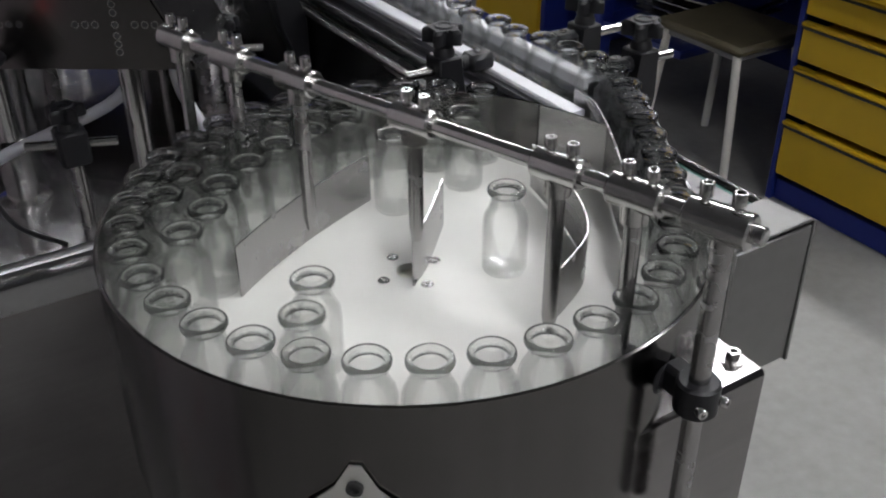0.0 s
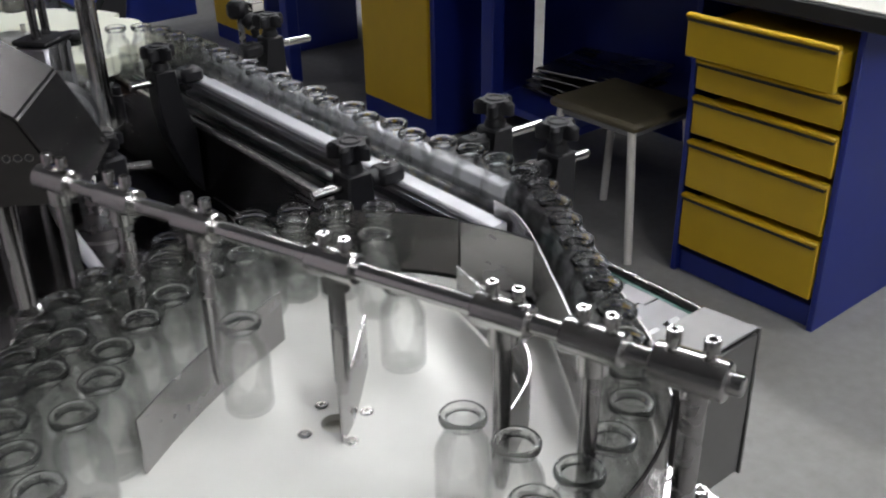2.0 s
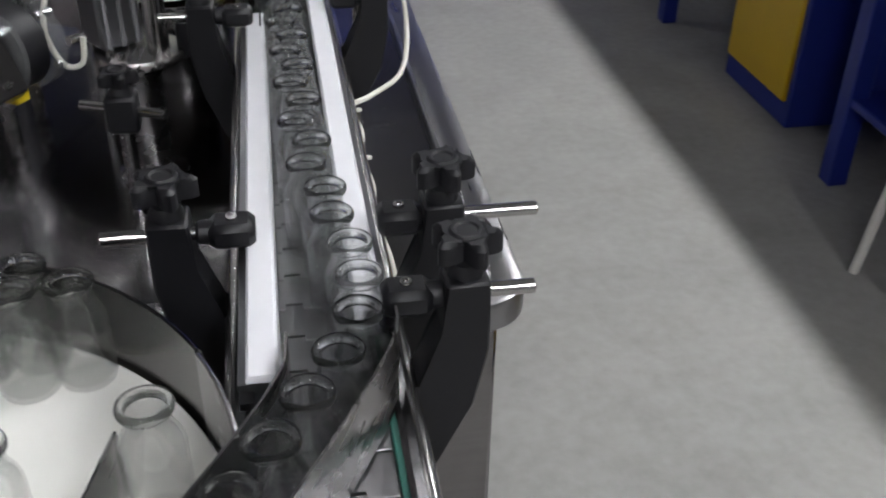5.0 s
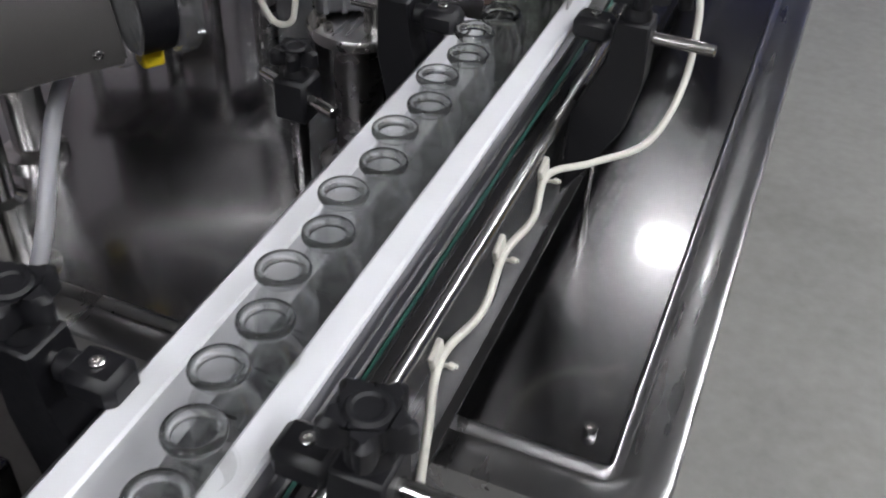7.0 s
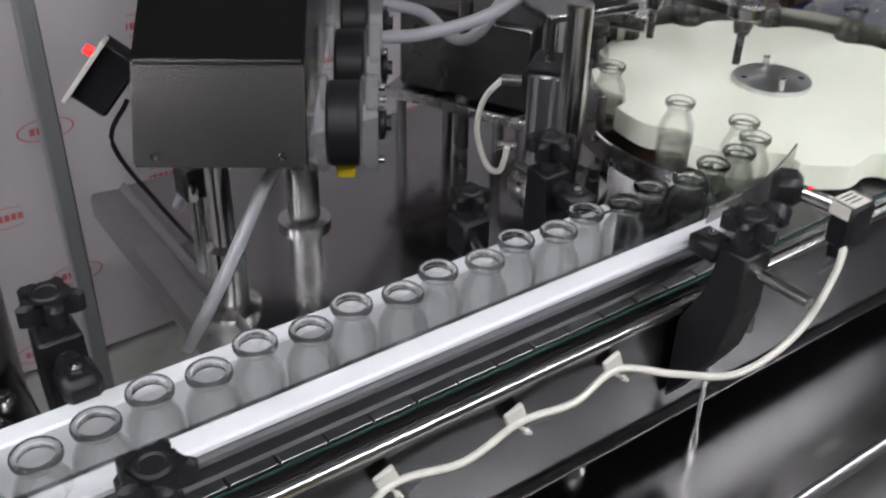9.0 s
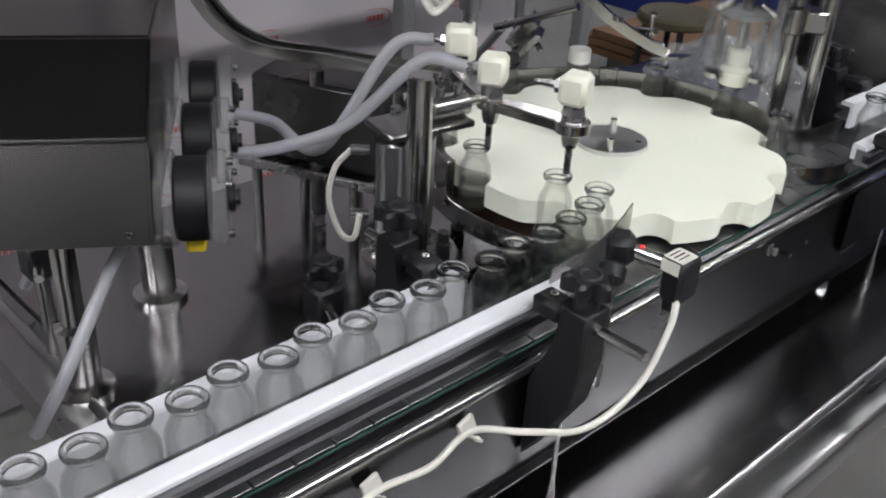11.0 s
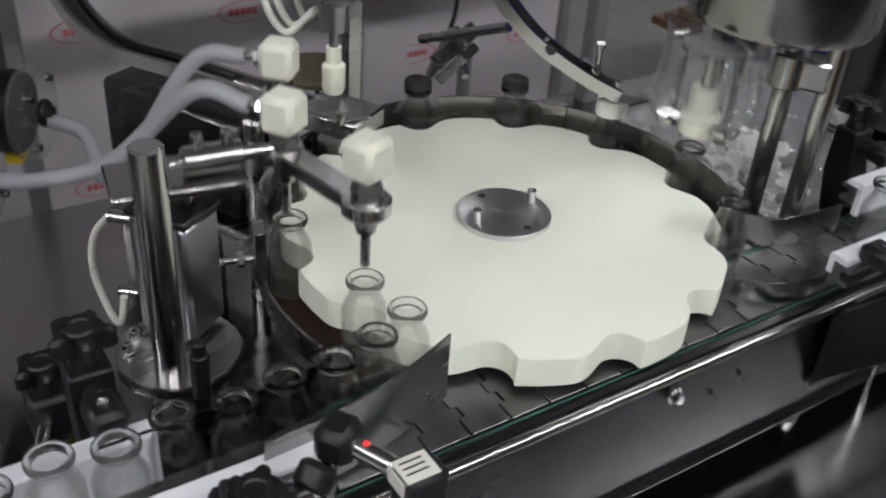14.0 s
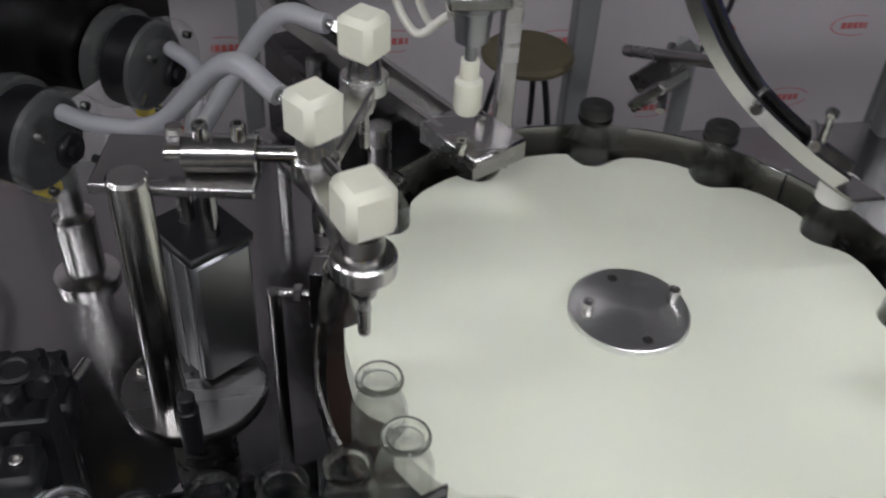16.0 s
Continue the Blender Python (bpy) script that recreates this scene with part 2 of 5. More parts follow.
def cyl(bm, p0, p1, r, seg=18, chamfer=0.0, r1=None):
    p0, p1 = Vector(p0), Vector(p1)
    d = p1 - p0
    h = d.length
    r1 = r if r1 is None else r1
    c = chamfer
    prof = [(0, 0), (r - c, 0)] + ([(r, c), (r1, h - c)] if c else [(r1, h)]) + ([(r1 - c, h)] if c else []) + [(0, h)]
    m = d.to_track_quat("Z", "Y").to_matrix().to_4x4()
    return lathe(bm, prof, seg, p0, m)


def smooth_path(pts, steps=8):
    pts = [Vector(p) for p in pts]
    ext = [2 * pts[0] - pts[1]] + pts + [2 * pts[-1] - pts[-2]]
    out = []
    for a, b, c, d in zip(ext, ext[1:], ext[2:], ext[3:]):
        for k in range(steps):
            t = k / steps
            out.append(0.5 * ((2 * b) + (c - a) * t + (2 * a - 5 * b + 4 * c - d) * t * t + (3 * b - a - 3 * c + d) * t ** 3))
    out.append(pts[-1])
    return out


def sweep(bm, pts, section, closed=True, up=(0, 0, 1)):
    """Carry a closed 2D section (across, up) along points."""
    rings = []
    n = len(pts)
    for i, p in enumerate(pts):
        t = (pts[min(i + 1, n - 1)] - pts[max(i - 1, 0)]).normalized()
        side = t.cross(Vector(up))
        if side.length < 1e-4:
            side = t.cross(Vector((1, 0, 0)))
        side.normalize()
        nup = side.cross(t).normalized()
        rings.append([bm.verts.new(p + side * a + nup * b) for a, b in section])
    k = len(section)
    for a, b in zip(rings, rings[1:]):
        for i in range(k if closed else k - 1):
            j = (i + 1) % k
            bm.faces.new((a[i], a[j], b[j], b[i]))
    if closed:
        bm.faces.new(rings[0][::-1])
        bm.faces.new(rings[-1])
    return rings


def circle(r, seg=10):
    return [(r * math.cos(2 * math.pi * k / seg), r * math.sin(2 * math.pi * k / seg)) for k in range(seg)]


def rect(w, h, oy=0.0, ox=0.0):
    return [(ox - w / 2, oy - h / 2), (ox + w / 2, oy - h / 2), (ox + w / 2, oy + h / 2), (ox - w / 2, oy + h / 2)]


def hose_mesh(bm, pts, r, seg=10, steps=8):
    sweep(bm, smooth_path(pts, steps), circle(r, seg))


def prism(bm, poly, z0, z1, bevel=0.0):
    lo = [bm.verts.new((x, y, z0)) for x, y in poly]
    hi = [bm.verts.new((x, y, z1)) for x, y in poly]
    n = len(poly)
    bm.faces.new(lo[::-1])
    top = bm.faces.new(hi)
    for i in range(n):
        j = (i + 1) % n
        bm.faces.new((lo[i], lo[j], hi[j], hi[i]))
    if bevel:
        bmesh.ops.bevel(bm, geom=list(top.edges), offset=bevel, segments=1, profile=0.5, affect="EDGES")


def finish(name, bm, material, smooth=True):
    bmesh.ops.recalc_face_normals(bm, faces=bm.faces)
    me = bpy.data.meshes.new(name)
    bm.to_mesh(me)
    bm.free()
    me.materials.append(material)
    if smooth:
        me.polygons.foreach_set("use_smooth", [True] * len(me.polygons))
        me.set_sharp_from_angle(angle=radians(38))
    return me


def part(name, bm, material, parent, label="", smooth=True):
    ob = new(name, finish(name, bm, material, smooth))
    ob.parent = parent
    if label:
        tagged(ob, label)
    return ob


def thing(name, label, category, group="", at=(0, 0, 0), kind=""):
    e = new(name)
    e.location = at
    e.empty_display_size = 0.02
    return tagged(e, label, category, group, kind)


def solid(name, bm, material, label="", category="", group="", kind=""):
    return tagged(new(name, finish(name, bm, material)), label, category, group, kind)


def hex_bolt(bm, p, r=0.005, h=0.008, axis=(0, 0, 1)):
    """A socket-head screw: knurled head with a recess."""
    a = Vector(axis).normalized()
    m = a.to_track_quat("Z", "Y").to_matrix().to_4x4()
    lathe(bm, [(0, 0), (r, 0), (r, h * 0.9), (r * 0.9, h), (r * 0.55, h), (r * 0.5, h * 0.45), (0, h * 0.45)], 12, p, m)


# ---- plan, in metres ----
ZC = 0.812                       # top of the chain and of the turntable disc
TC = (-0.30, 0.59)               # turntable centre
SC = (-0.172, 1.752)             # star wheel centre
FX = 0.060                       # outer face of the conveyor frame
DECK = 0.63

# ---- room ----
bm = bmesh.new()
box(bm, (0, 1.5, -0.05), (9.0, 11.0, 0.1))
tagged(solid("floor", bm, CONCRETE), "bare grey concrete workshop floor with stains", "floor", kind="structure")
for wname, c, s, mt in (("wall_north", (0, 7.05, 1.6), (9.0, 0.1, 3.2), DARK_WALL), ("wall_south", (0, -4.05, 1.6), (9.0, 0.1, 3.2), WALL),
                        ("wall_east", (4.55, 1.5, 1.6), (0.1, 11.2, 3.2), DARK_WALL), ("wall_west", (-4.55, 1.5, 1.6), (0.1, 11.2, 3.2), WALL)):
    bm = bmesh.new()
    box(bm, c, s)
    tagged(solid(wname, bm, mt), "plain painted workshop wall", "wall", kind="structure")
bm = bmesh.new()
box(bm, (0, 1.5, 3.25), (9.2, 11.2, 0.1))
tagged(solid("ceiling", bm, CEILING), "dull grey painted workshop ceiling", "ceiling", kind="structure")


def ceiling_light(x, y, lx, ly):
    t = thing("ceiling_light", "switched-on ceiling light with a white diffuser", "ceiling light", "ceiling lights", (x, y, CEIL))
    bm = bmesh.new()
    box(bm, (0, 0, 0.05), (lx + 0.04, ly + 0.04, 0.06), 0.006)
    part("frame", bm, LEG_PAINT, t)
    bm = bmesh.new()
    box(bm, (0, 0, 0.012), (lx, ly, 0.012))
    part("diffuser", bm, TUBE_LIGHT, t)
    for k in (-0.3, 0.3):
        bm = bmesh.new()
        cyl(bm, (lx * k, ly * k, 0.08), (lx * k, ly * k, 3.2 - CEIL), 0.006, 8)
        part("hanger", bm, LEG_PAINT, t)


for lamp in LAMPS:
    ceiling_light(*lamp)


# ---- conveyor ----
def conveyor():
    t = thing("conveyor", "long stainless steel slat chain conveyor with folded side frames", "conveyor")
    y0, y1 = 0.50, 3.3
    for sx in (-1, 1):
        # folded side frame: rounded top bead, flat web, small bottom return
        prof = [(0.0, -0.146), (0.004, -0.15), (0.012, -0.15), (0.012, -0.147), (0.004, -0.145), (0.003, -0.03), (0.006, -0.02),
                (0.006, -0.008), (0.003, -0.003), (-0.003, -0.001), (-0.007, -0.003), (-0.007, -0.006), (-0.002, -0.006), (0.001, -0.01),
                (0.001, -0.03), (0.0, -0.1)]
        bm = bmesh.new()
        sec = [(sx * (FX - 0.006 + a), ZC + 0.004 + b) for a, b in prof]
        sweep(bm, [Vector((0, y0 - 0.01, 0)), Vector((0, y1, 0))], sec)
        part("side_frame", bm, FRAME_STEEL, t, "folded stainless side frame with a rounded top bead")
        # extra polished bead: brings out the bright line on the rounded frame edge
        bm = bmesh.new()
        cyl(bm, (sx * (FX + 0.0005), y0, ZC - 0.007), (sx * (FX + 0.0005), y1, ZC - 0.007), 0.0062, 16)
        part("highlight_bead", bm, POLISHED, t, "bright bead added for the highlight along the frame's rounded edge")
        bm = bmesh.new()
        box(bm, (sx * 0.0455, (y0 + y1) / 2, ZC - 0.009), (0.006, y1 - y0, 0.016), 0.001)
        part("wear_strip", bm, GREEN, t, "dark green plastic wear strip")
    bm = bmesh.new()
    box(bm, (0, (y0 + y1) / 2, ZC - 0.04), (0.085, y1 - y0, 0.004))
    part("chain_bed", bm, STEEL, t)
    # end cover: sloped top lip, two cheeks and a front plate
    bm = bmesh.new()
    box(bm, (0, 0.447, ZC - 0.07), (0.1, 0.004, 0.155), 0.001)
    box(bm, (0, 0.475, ZC + 0.010), (0.1, 0.058, 0.003), 0.001, Matrix.Rotation(radians(-4), 4, "X"))
    part("end_cover", bm, END_STEEL, t, "satin stainless end cover, bent over the top")
    for sx in (-1, 1):
        bm = bmesh.new()
        prism(bm, [(0.443, ZC - 0.15), (0.60, ZC - 0.15), (0.60, ZC - 0.012), (0.505, ZC + 0.002), (0.445, ZC + 0.012)], sx * 0.0525 - 0.0015, sx * 0.0525 + 0.0015)
        bmesh.ops.transform(bm, matrix=Matrix(((0, 0, 1, 0), (1, 0, 0, 0), (0, 1, 0, 0), (0, 0, 0, 1))), verts=bm.verts)
        part("cheek_plate", bm, END_STEEL, t)
    for x, y in ((0.083, 1.380), (0.072, 2.103)):
        bm = bmesh.new()
        lathe(bm, [(0, DECK), (0.0052, DECK), (0.0048, DECK + 0.018), (0.0026, DECK + 0.03), (0.0026, 0.745), (0, 0.745)], 14, (x, y, 0))
        cyl(bm, (x, y, 0.742), (0.058, y, 0.745), 0.0026, 10)
        part("drain_pin", bm, POLISHED, t, "thin steel pin standing on the deck")
    for y, z in ((1.783, ZC - 0.03),):
        bm = bmesh.new()
        cyl(bm, (FX, y, z), (FX + 0.012, y, z), 0.006, 12, 0.001)
        cyl(bm, (FX, y, z), (FX + 0.004, y, z), 0.009, 6)
        part("frame_bolt", bm, POLISHED, t)
    for y, z in ((1.848, ZC - 0.062), (1.885, ZC - 0.055), (0.515, ZC - 0.02), (0.515, ZC - 0.07)):
        bm = bmesh.new()
        sx = 1 if y > 1 else -1
        cyl(bm, (sx * FX, y, z), (sx * (FX + 0.002), y, z), 0.003, 10)
        part("frame_screw", bm, BLACK_RUBBER, t)
    # legs to the deck and to the floor
    for y in (1.26, 2.02, 2.9):
        for sx in (-1, 1):
            bm = bmesh.new()
            base = DECK if y < 2.5 else 0.0
            lathe(bm, [(0, base), (0.016, base), (0.014, base + 0.01), (0.006, base + 0.055), (0.006, ZC - 0.13), (0, ZC - 0.13)], 16, (sx * 0.035, y, 0))
            part("leg", bm, POLISHED, t, "turned steel foot with a flared base")
    return t


conveyor()

CHAIN_Y0, CHAIN_Y1, CHAIN_R = 0.505, 3.25, 0.04
LOOP = 2 * (CHAIN_Y1 - CHAIN_Y0) + 2 * math.pi * CHAIN_R
PLATES = 144
PITCH = LOOP / PLATES
CHAIN_SPEED = 0.092


def chain_pose(s):
    """Pose of a plate s metres along the endless loop."""
    s %= LOOP
    run, turn = CHAIN_Y1 - CHAIN_Y0, math.pi * CHAIN_R
    if s < run:
        return pose(0, CHAIN_Y0 + s, ZC - 0.002)
    if s < run + turn:
        a = (s - run) / CHAIN_R
        return pose(0, CHAIN_Y1 + CHAIN_R * math.sin(a), ZC - 0.002 - CHAIN_R + CHAIN_R * math.cos(a), -math.degrees(a))
    if s < 2 * run + turn:
        return pose(0, CHAIN_Y1 - (s - run - turn), ZC - 0.002 - 2 * CHAIN_R, -180)
    a = (s - 2 * run - turn) / CHAIN_R
    return pose(0, CHAIN_Y0 - CHAIN_R * math.sin(a), ZC - 0.002 - CHAIN_R - CHAIN_R * math.cos(a), -180 - math.degrees(a))


def chain_plate_mesh():
    """A slat with interlocking hinge fingers."""
    w, g = 0.041, 0.0011
    h = PITCH / 2
    f = 0.0065
    edge = [(-w, 0), (-0.021, 0), (-0.021, f), (-0.0075, f), (-0.0075, 0), (0.0075, 0), (0.0075, f), (0.021, f), (0.021, 0), (w, 0)]
    front = [(x, h - g + (b if b else 0)) for x, b in edge]
    back = [(x, -h + g + (b + g * 0.5 if b else 0)) for x, b in edge]
    bm = bmesh.new()
    prism(bm, back + front[::-1], -0.003, 0.0025, 0.0006)
    return finish("chain_plate", bm, CHAIN)


chain = thing("slat_chain", "endless chain of worn stainless hinge plates", "chain")
PLATE_OBS = []
plate_mesh = chain_plate_mesh()
for k in range(PLATES):
    ob = new("plate", plate_mesh)
    ob.parent = chain
    PLATE_OBS.append((ob, k * PITCH))


# ---- guide rails and their brackets ----
def guide_rail(x, side, y0, y1, name_label, top=0.8635, foot=0.830):
    """White plastic rail in an aluminium channel; side +1 has its channel towards +x."""
    t = thing("guide_rail", name_label, "guide rail", "guide rails", (x, (y0 + y1) / 2, 0))
    L = y1 - y0
    bm = bmesh.new()
    prof = [(0.0, foot), (0.006, foot), (0.006, top - 0.006), (0.0205, top - 0.006), (0.0205, top - 0.002), (0.0185, top), (0.002, top + 0.0008), (0.0, top - 0.001)]
    sweep(bm, [Vector((0, -L / 2, 0)), Vector((0, L / 2, 0))], [(side * a, b) for a, b in prof])
    part("plastic_strip", bm, UHMW, t, "white plastic rub rail")
    bm = bmesh.new()
    prof = [(0.0065, -0.028), (0.026, -0.028), (0.026, -0.023), (0.016, -0.022), (0.016, -0.013), (0.026, -0.012), (0.026, -0.0075), (0.0065, -0.0065)]
    sweep(bm, [Vector((0, -L / 2 + 0.001, 0)), Vector((0, L / 2 - 0.001, 0))], [(side * a, top + b) for a, b in prof])
    part("channel", bm, ALU, t, "aluminium rail channel")
    return t


guide_rail(-0.0260, -1, 0.690, 1.345, "white plastic guide rail in an aluminium channel beside the bottles", foot=0.8175)
guide_rail(0.0265, 1, 0.755, 1.44, "white plastic guide rail in an aluminium channel beside the bottles", foot=0.850)
guide_rail(-0.024, -1, 2.127, 3.2, "white plastic guide rail after the star wheel", 0.866, 0.828)
guide_rail(0.046, 1, 1.985, 3.2, "white plastic guide rail after the star wheel", 0.866, 0.845)


def star_knob(bm, c, r=0.025, h=0.024):
    """Five-lobed hand knob: deep lobes, waisted hub, shallow dish on top."""
    poly = []
    for k in range(60):
        a = 2 * math.pi * k / 60 + 0.3
        rr = r * (0.75 + 0.25 * math.cos(5 * a))
        poly.append((c[0] + rr * math.cos(a), c[1] + rr * math.sin(a)))
    prism(bm, poly, c[2], c[2] + h * 0.7, 0.0035)
    lathe(bm, [(0, 0), (0.0125, 0), (0.0125, h * 0.22), (0.010, h * 0.45), (0.0135, h * 0.75)], 18, (c[0], c[1], c[2] - h * 0.72))
    lathe(bm, [(0.0125, 0), (0.0105, h * 0.10), (0.0085, h * 0.10), (0.007, h * 0.04), (0, h * 0.04)], 18, (c[0], c[1], c[2] + h * 0.68))


def rail_bracket(y, side, rail_x, post_x, rod_end, zrod=0.872, head=True):
    """Black moulded bracket arm, cross rod, hand knob and rail clamp head."""
    t = thing("rail_bracket", "black plastic rail bracket with star knob and steel cross rod", "bracket", "rail brackets", (0, y, 0))
    bm = bmesh.new()
    s = side
    # curved arm in the x-z plane
    outline = [(FX + 0.001, ZC - 0.115), (FX + 0.001, ZC - 0.02), (post_x * s - 0.016, ZC + 0.035), (post_x * s - 0.015, zrod + 0.016),
               (post_x * s + 0.015, zrod + 0.016), (post_x * s + 0.016, ZC + 0.02), (post_x * s + 0.006, ZC - 0.03), (FX + 0.022, ZC - 0.08)]
    prism(bm, [(a * s, b) for a, b in outline], -0.016, 0.016, 0.0)
    bmesh.ops.bevel(bm, geom=list(bm.edges), offset=0.002, segments=1, affect="EDGES")
    bmesh.ops.transform(bm, matrix=Matrix(((1, 0, 0, 0), (0, 0, 1, 0), (0, 1, 0, 0), (0, 0, 0, 1))), verts=bm.verts)
    part("arm", bm, BLACK, t)
    bm = bmesh.new()
    star_knob(bm, (post_x, 0, zrod + 0.032))
    part("knob", bm, BLACK, t, "black five-lobed hand knob")
    bm = bmesh.new()
    cyl(bm, (post_x, 0, zrod + 0.014), (post_x, 0, zrod + 0.026), 0.007, 14)
    part("stud", bm, POLISHED, t)
    bm = bmesh.new()
    cyl(bm, (rail_x + s * 0.03, 0, zrod), (rod_end, 0, zrod), 0.0055, 16, 0.001)
    part("cross_rod", bm, POLISHED, t, "bright steel cross rod")
    bm = bmesh.new()
    hx = rail_x + s * 0.033
    box(bm, (hx, 0, zrod), (0.034, 0.028, 0.021), 0.005)
    cyl(bm, (hx + s * 0.012, 0, zrod), (hx + s * 0.026, 0, zrod), 0.0095, 14, 0.002)
    ch = part("clamp_head", bm, BLACK, t)
    bm = bmesh.new()
    hex_bolt(bm, (hx, 0, zrod + 0.009), 0.0045, 0.004)
    part("screw", bm, POLISHED, ch)
    return t


rail_bracket(0.850, -1, -0.022, -0.100, -0.150)
rail_bracket(0.850, 1, 0.036, 0.102, 0.177)
rail_bracket(0.748, 1, 0.028, 0.101, 0.150)
rail_bracket(1.318, -1, -0.022, -0.096, -0.143)
rail_bracket(1.365, 1, 0.036, 0.105, 0.175)
rail_bracket(2.015, 1, 0.046, 0.125, 0.21)
rail_bracket(2.20, -1, -0.024, -0.100, -0.15)


# ---- turntable ----
def ring_wall(bm, c, r, a0, a1, z0, z1, th=0.0015, seg=72, lip=True):
    """Bent sheet wall along an arc, degrees counted anticlockwise."""
    n = max(10, int(seg * abs(a1 - a0) / 360))
    pts = [Vector((c[0] + r * math.cos(radians(a0 + (a1 - a0) * k / n)), c[1] + r * math.sin(radians(a0 + (a1 - a0) * k / n)), 0)) for k in range(n + 1)]
    sec = [(-th, z0), (th, z0), (th, z1), (0.0, z1 + 0.0008), (-th, z1)]
    sweep(bm, pts, sec)


def sheet(bm, pts, z0, z1, th=0.0008, steps=8):
    path = smooth_path([(x, y, 0) for x, y in pts], steps)
    sweep(bm, path, [(-th, z0), (th, z0), (th, z1), (-th, z1)])


def turntable():
    t = thing("bottle_turntable", "round stainless bottle turntable tub with a deep satin skirt", "turntable")
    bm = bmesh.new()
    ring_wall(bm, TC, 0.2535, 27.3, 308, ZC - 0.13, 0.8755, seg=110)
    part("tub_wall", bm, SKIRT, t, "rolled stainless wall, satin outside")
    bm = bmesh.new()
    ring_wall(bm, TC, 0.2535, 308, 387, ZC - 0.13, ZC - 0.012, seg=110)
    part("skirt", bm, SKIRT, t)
    bm = bmesh.new()
    ring_wall(bm, TC, 0.2525, 8, 26.7, ZC - 0.008, 0.8745, seg=110)
    part("rear_guard", bm, STEEL, t, "loose stainless guard plate")
    bm = bmesh.new()
    ring_wall(bm, TC, 0.2545, 26.6, 27.4, ZC - 0.01, 0.874, seg=200)
    part("seam_strip", bm, BLACK_RUBBER, t, "dark joint strip")
    bm = bmesh.new()
    lathe(bm, [(0.253, ZC - 0.02), (0.252, ZC - 0.13), (0.20, ZC - 0.145), (0, ZC - 0.145)], 72, (*TC, 0))
    part("under_pan", bm, STEEL, t)
    a = radians(-128.4)
    # the wall's flared highlight round the bolt, shaped as an added bright plate
    bm = bmesh.new()
    prism(bm, [(-0.065, -0.06), (0.065, -0.06), (0.036, -0.022), (0.015, -0.002), (0.004, 0.018), (-0.004, 0.018), (-0.015, -0.002), (-0.036, -0.022)], 0.0, 0.0015)
    bmesh.ops.transform(bm, matrix=Matrix.Translation((TC[0] + 0.2562 * math.cos(a), TC[1] + 0.2562 * math.sin(a), 0.809)) @ Matrix.Rotation(a + math.pi / 2, 4, "Z") @ Matrix.Rotation(math.pi / 2, 4, "X"), verts=bm.verts)
    gp = part("highlight_plate", bm, HIGHLIGHT_METAL, t, "bright triangular plate standing in for a highlight on the wall")
    bm = bmesh.new()
    hex_bolt(bm, (TC[0] + 0.2585 * math.cos(a), TC[1] + 0.2575 * math.sin(a), 0.809), 0.006, 0.004, (math.cos(a), math.sin(a), 0))
    part("wall_bolt", bm, BLACK_RUBBER, gp)
    return t


turntable()

disc = thing("turntable_disc", "rotating white plastic turntable disc with four countersunk screws", "turntable disc", at=(TC[0], TC[1], ZC))
bm = bmesh.new()
lathe(bm, [(0.0115, -0.012), (0.249, -0.012), (0.249, -0.001), (0.248, 0), (0.012, 0), (0.0115, -0.001), (0.0115, -0.012)], 96)
part("plate", bm, DISC_WHITE, disc)
bm = bmesh.new()
lathe(bm, [(0, -0.006), (0.0115, -0.006), (0.0115, -0.008), (0, -0.008)], 20)
part("shaft_plug", bm, BLOCK_WHITE, disc, "yellowed plastic shaft plug")
for k in range(4):
    bm = bmesh.new()
    a = radians(94 + 90 * k)
    lathe(bm, [(0.0055, 0.0004), (0.0045, 0.0012), (0.002, 0.0012), (0.0018, -0.001), (0, -0.001)], 14, (0.027 * math.cos(a), 0.027 * math.sin(a), 0))
    part("screw", bm, POLISHED, disc)


def turntable_base():
    t = thing("support_cabinet", "stainless sheet cabinet carrying the turntable", "machine base")
    bm = bmesh.new()
    box(bm, (-0.2275, 0.585, 0.3995), (0.215, 0.492, 0.79), 0.004)
    part("body", bm, STEEL_SHEET, t)
    for x, y in ((-0.136, 0.363), (-0.135, 0.40), (-0.128, 0.80), (-0.16, 0.81)):
        bm = bmesh.new()
        hex_bolt(bm, (x, y, 0.7945), 0.006, 0.009)
        lathe(bm, [(0, 0), (0.010, 0), (0.010, 0.0015), (0, 0.0015)], 14, (x, y, 0.7945))
        part("bolt", bm, POLISHED, t)
    for sx in (-0.30, -0.15):
        for sy in (0.37, 0.80):
            bm = bmesh.new()
            lathe(bm, [(0, 0), (0.022, 0), (0.018, 0.006), (0, 0.0065)], 12, (sx, sy, 0.0))
            part("foot", bm, BLACK_RUBBER, t)
    return t


turntable_base()

# lane guides from the tub to the rails
LANE = [(-0.178, 0.405), (-0.147, 0.430), (-0.117, 0.463), (-0.094, 0.498), (-0.072, 0.533), (-0.050, 0.570), (-0.028, 0.606), (-0.006, 0.643), (0.014, 0.679), (0.028, 0.72), (0.030, 0.76)]


g = thing("outer_lane_guide", "bent stainless strip guiding bottles onto the chain", "guide strip", "lane guides")
bm = bmesh.new()
sheet(bm, [(TC[0] + 0.2535 * math.cos(radians(-53)), TC[1] + 0.2535 * math.sin(radians(-53))), (-0.112, 0.428), (-0.082, 0.475), (-0.041, 0.545), (0.006, 0.622), (0.040, 0.685), (0.052, 0.725), (0.048, 0.775)], ZC + 0.004, 0.8755, 0.0008, 4)
part("strip", bm, STEEL, g)
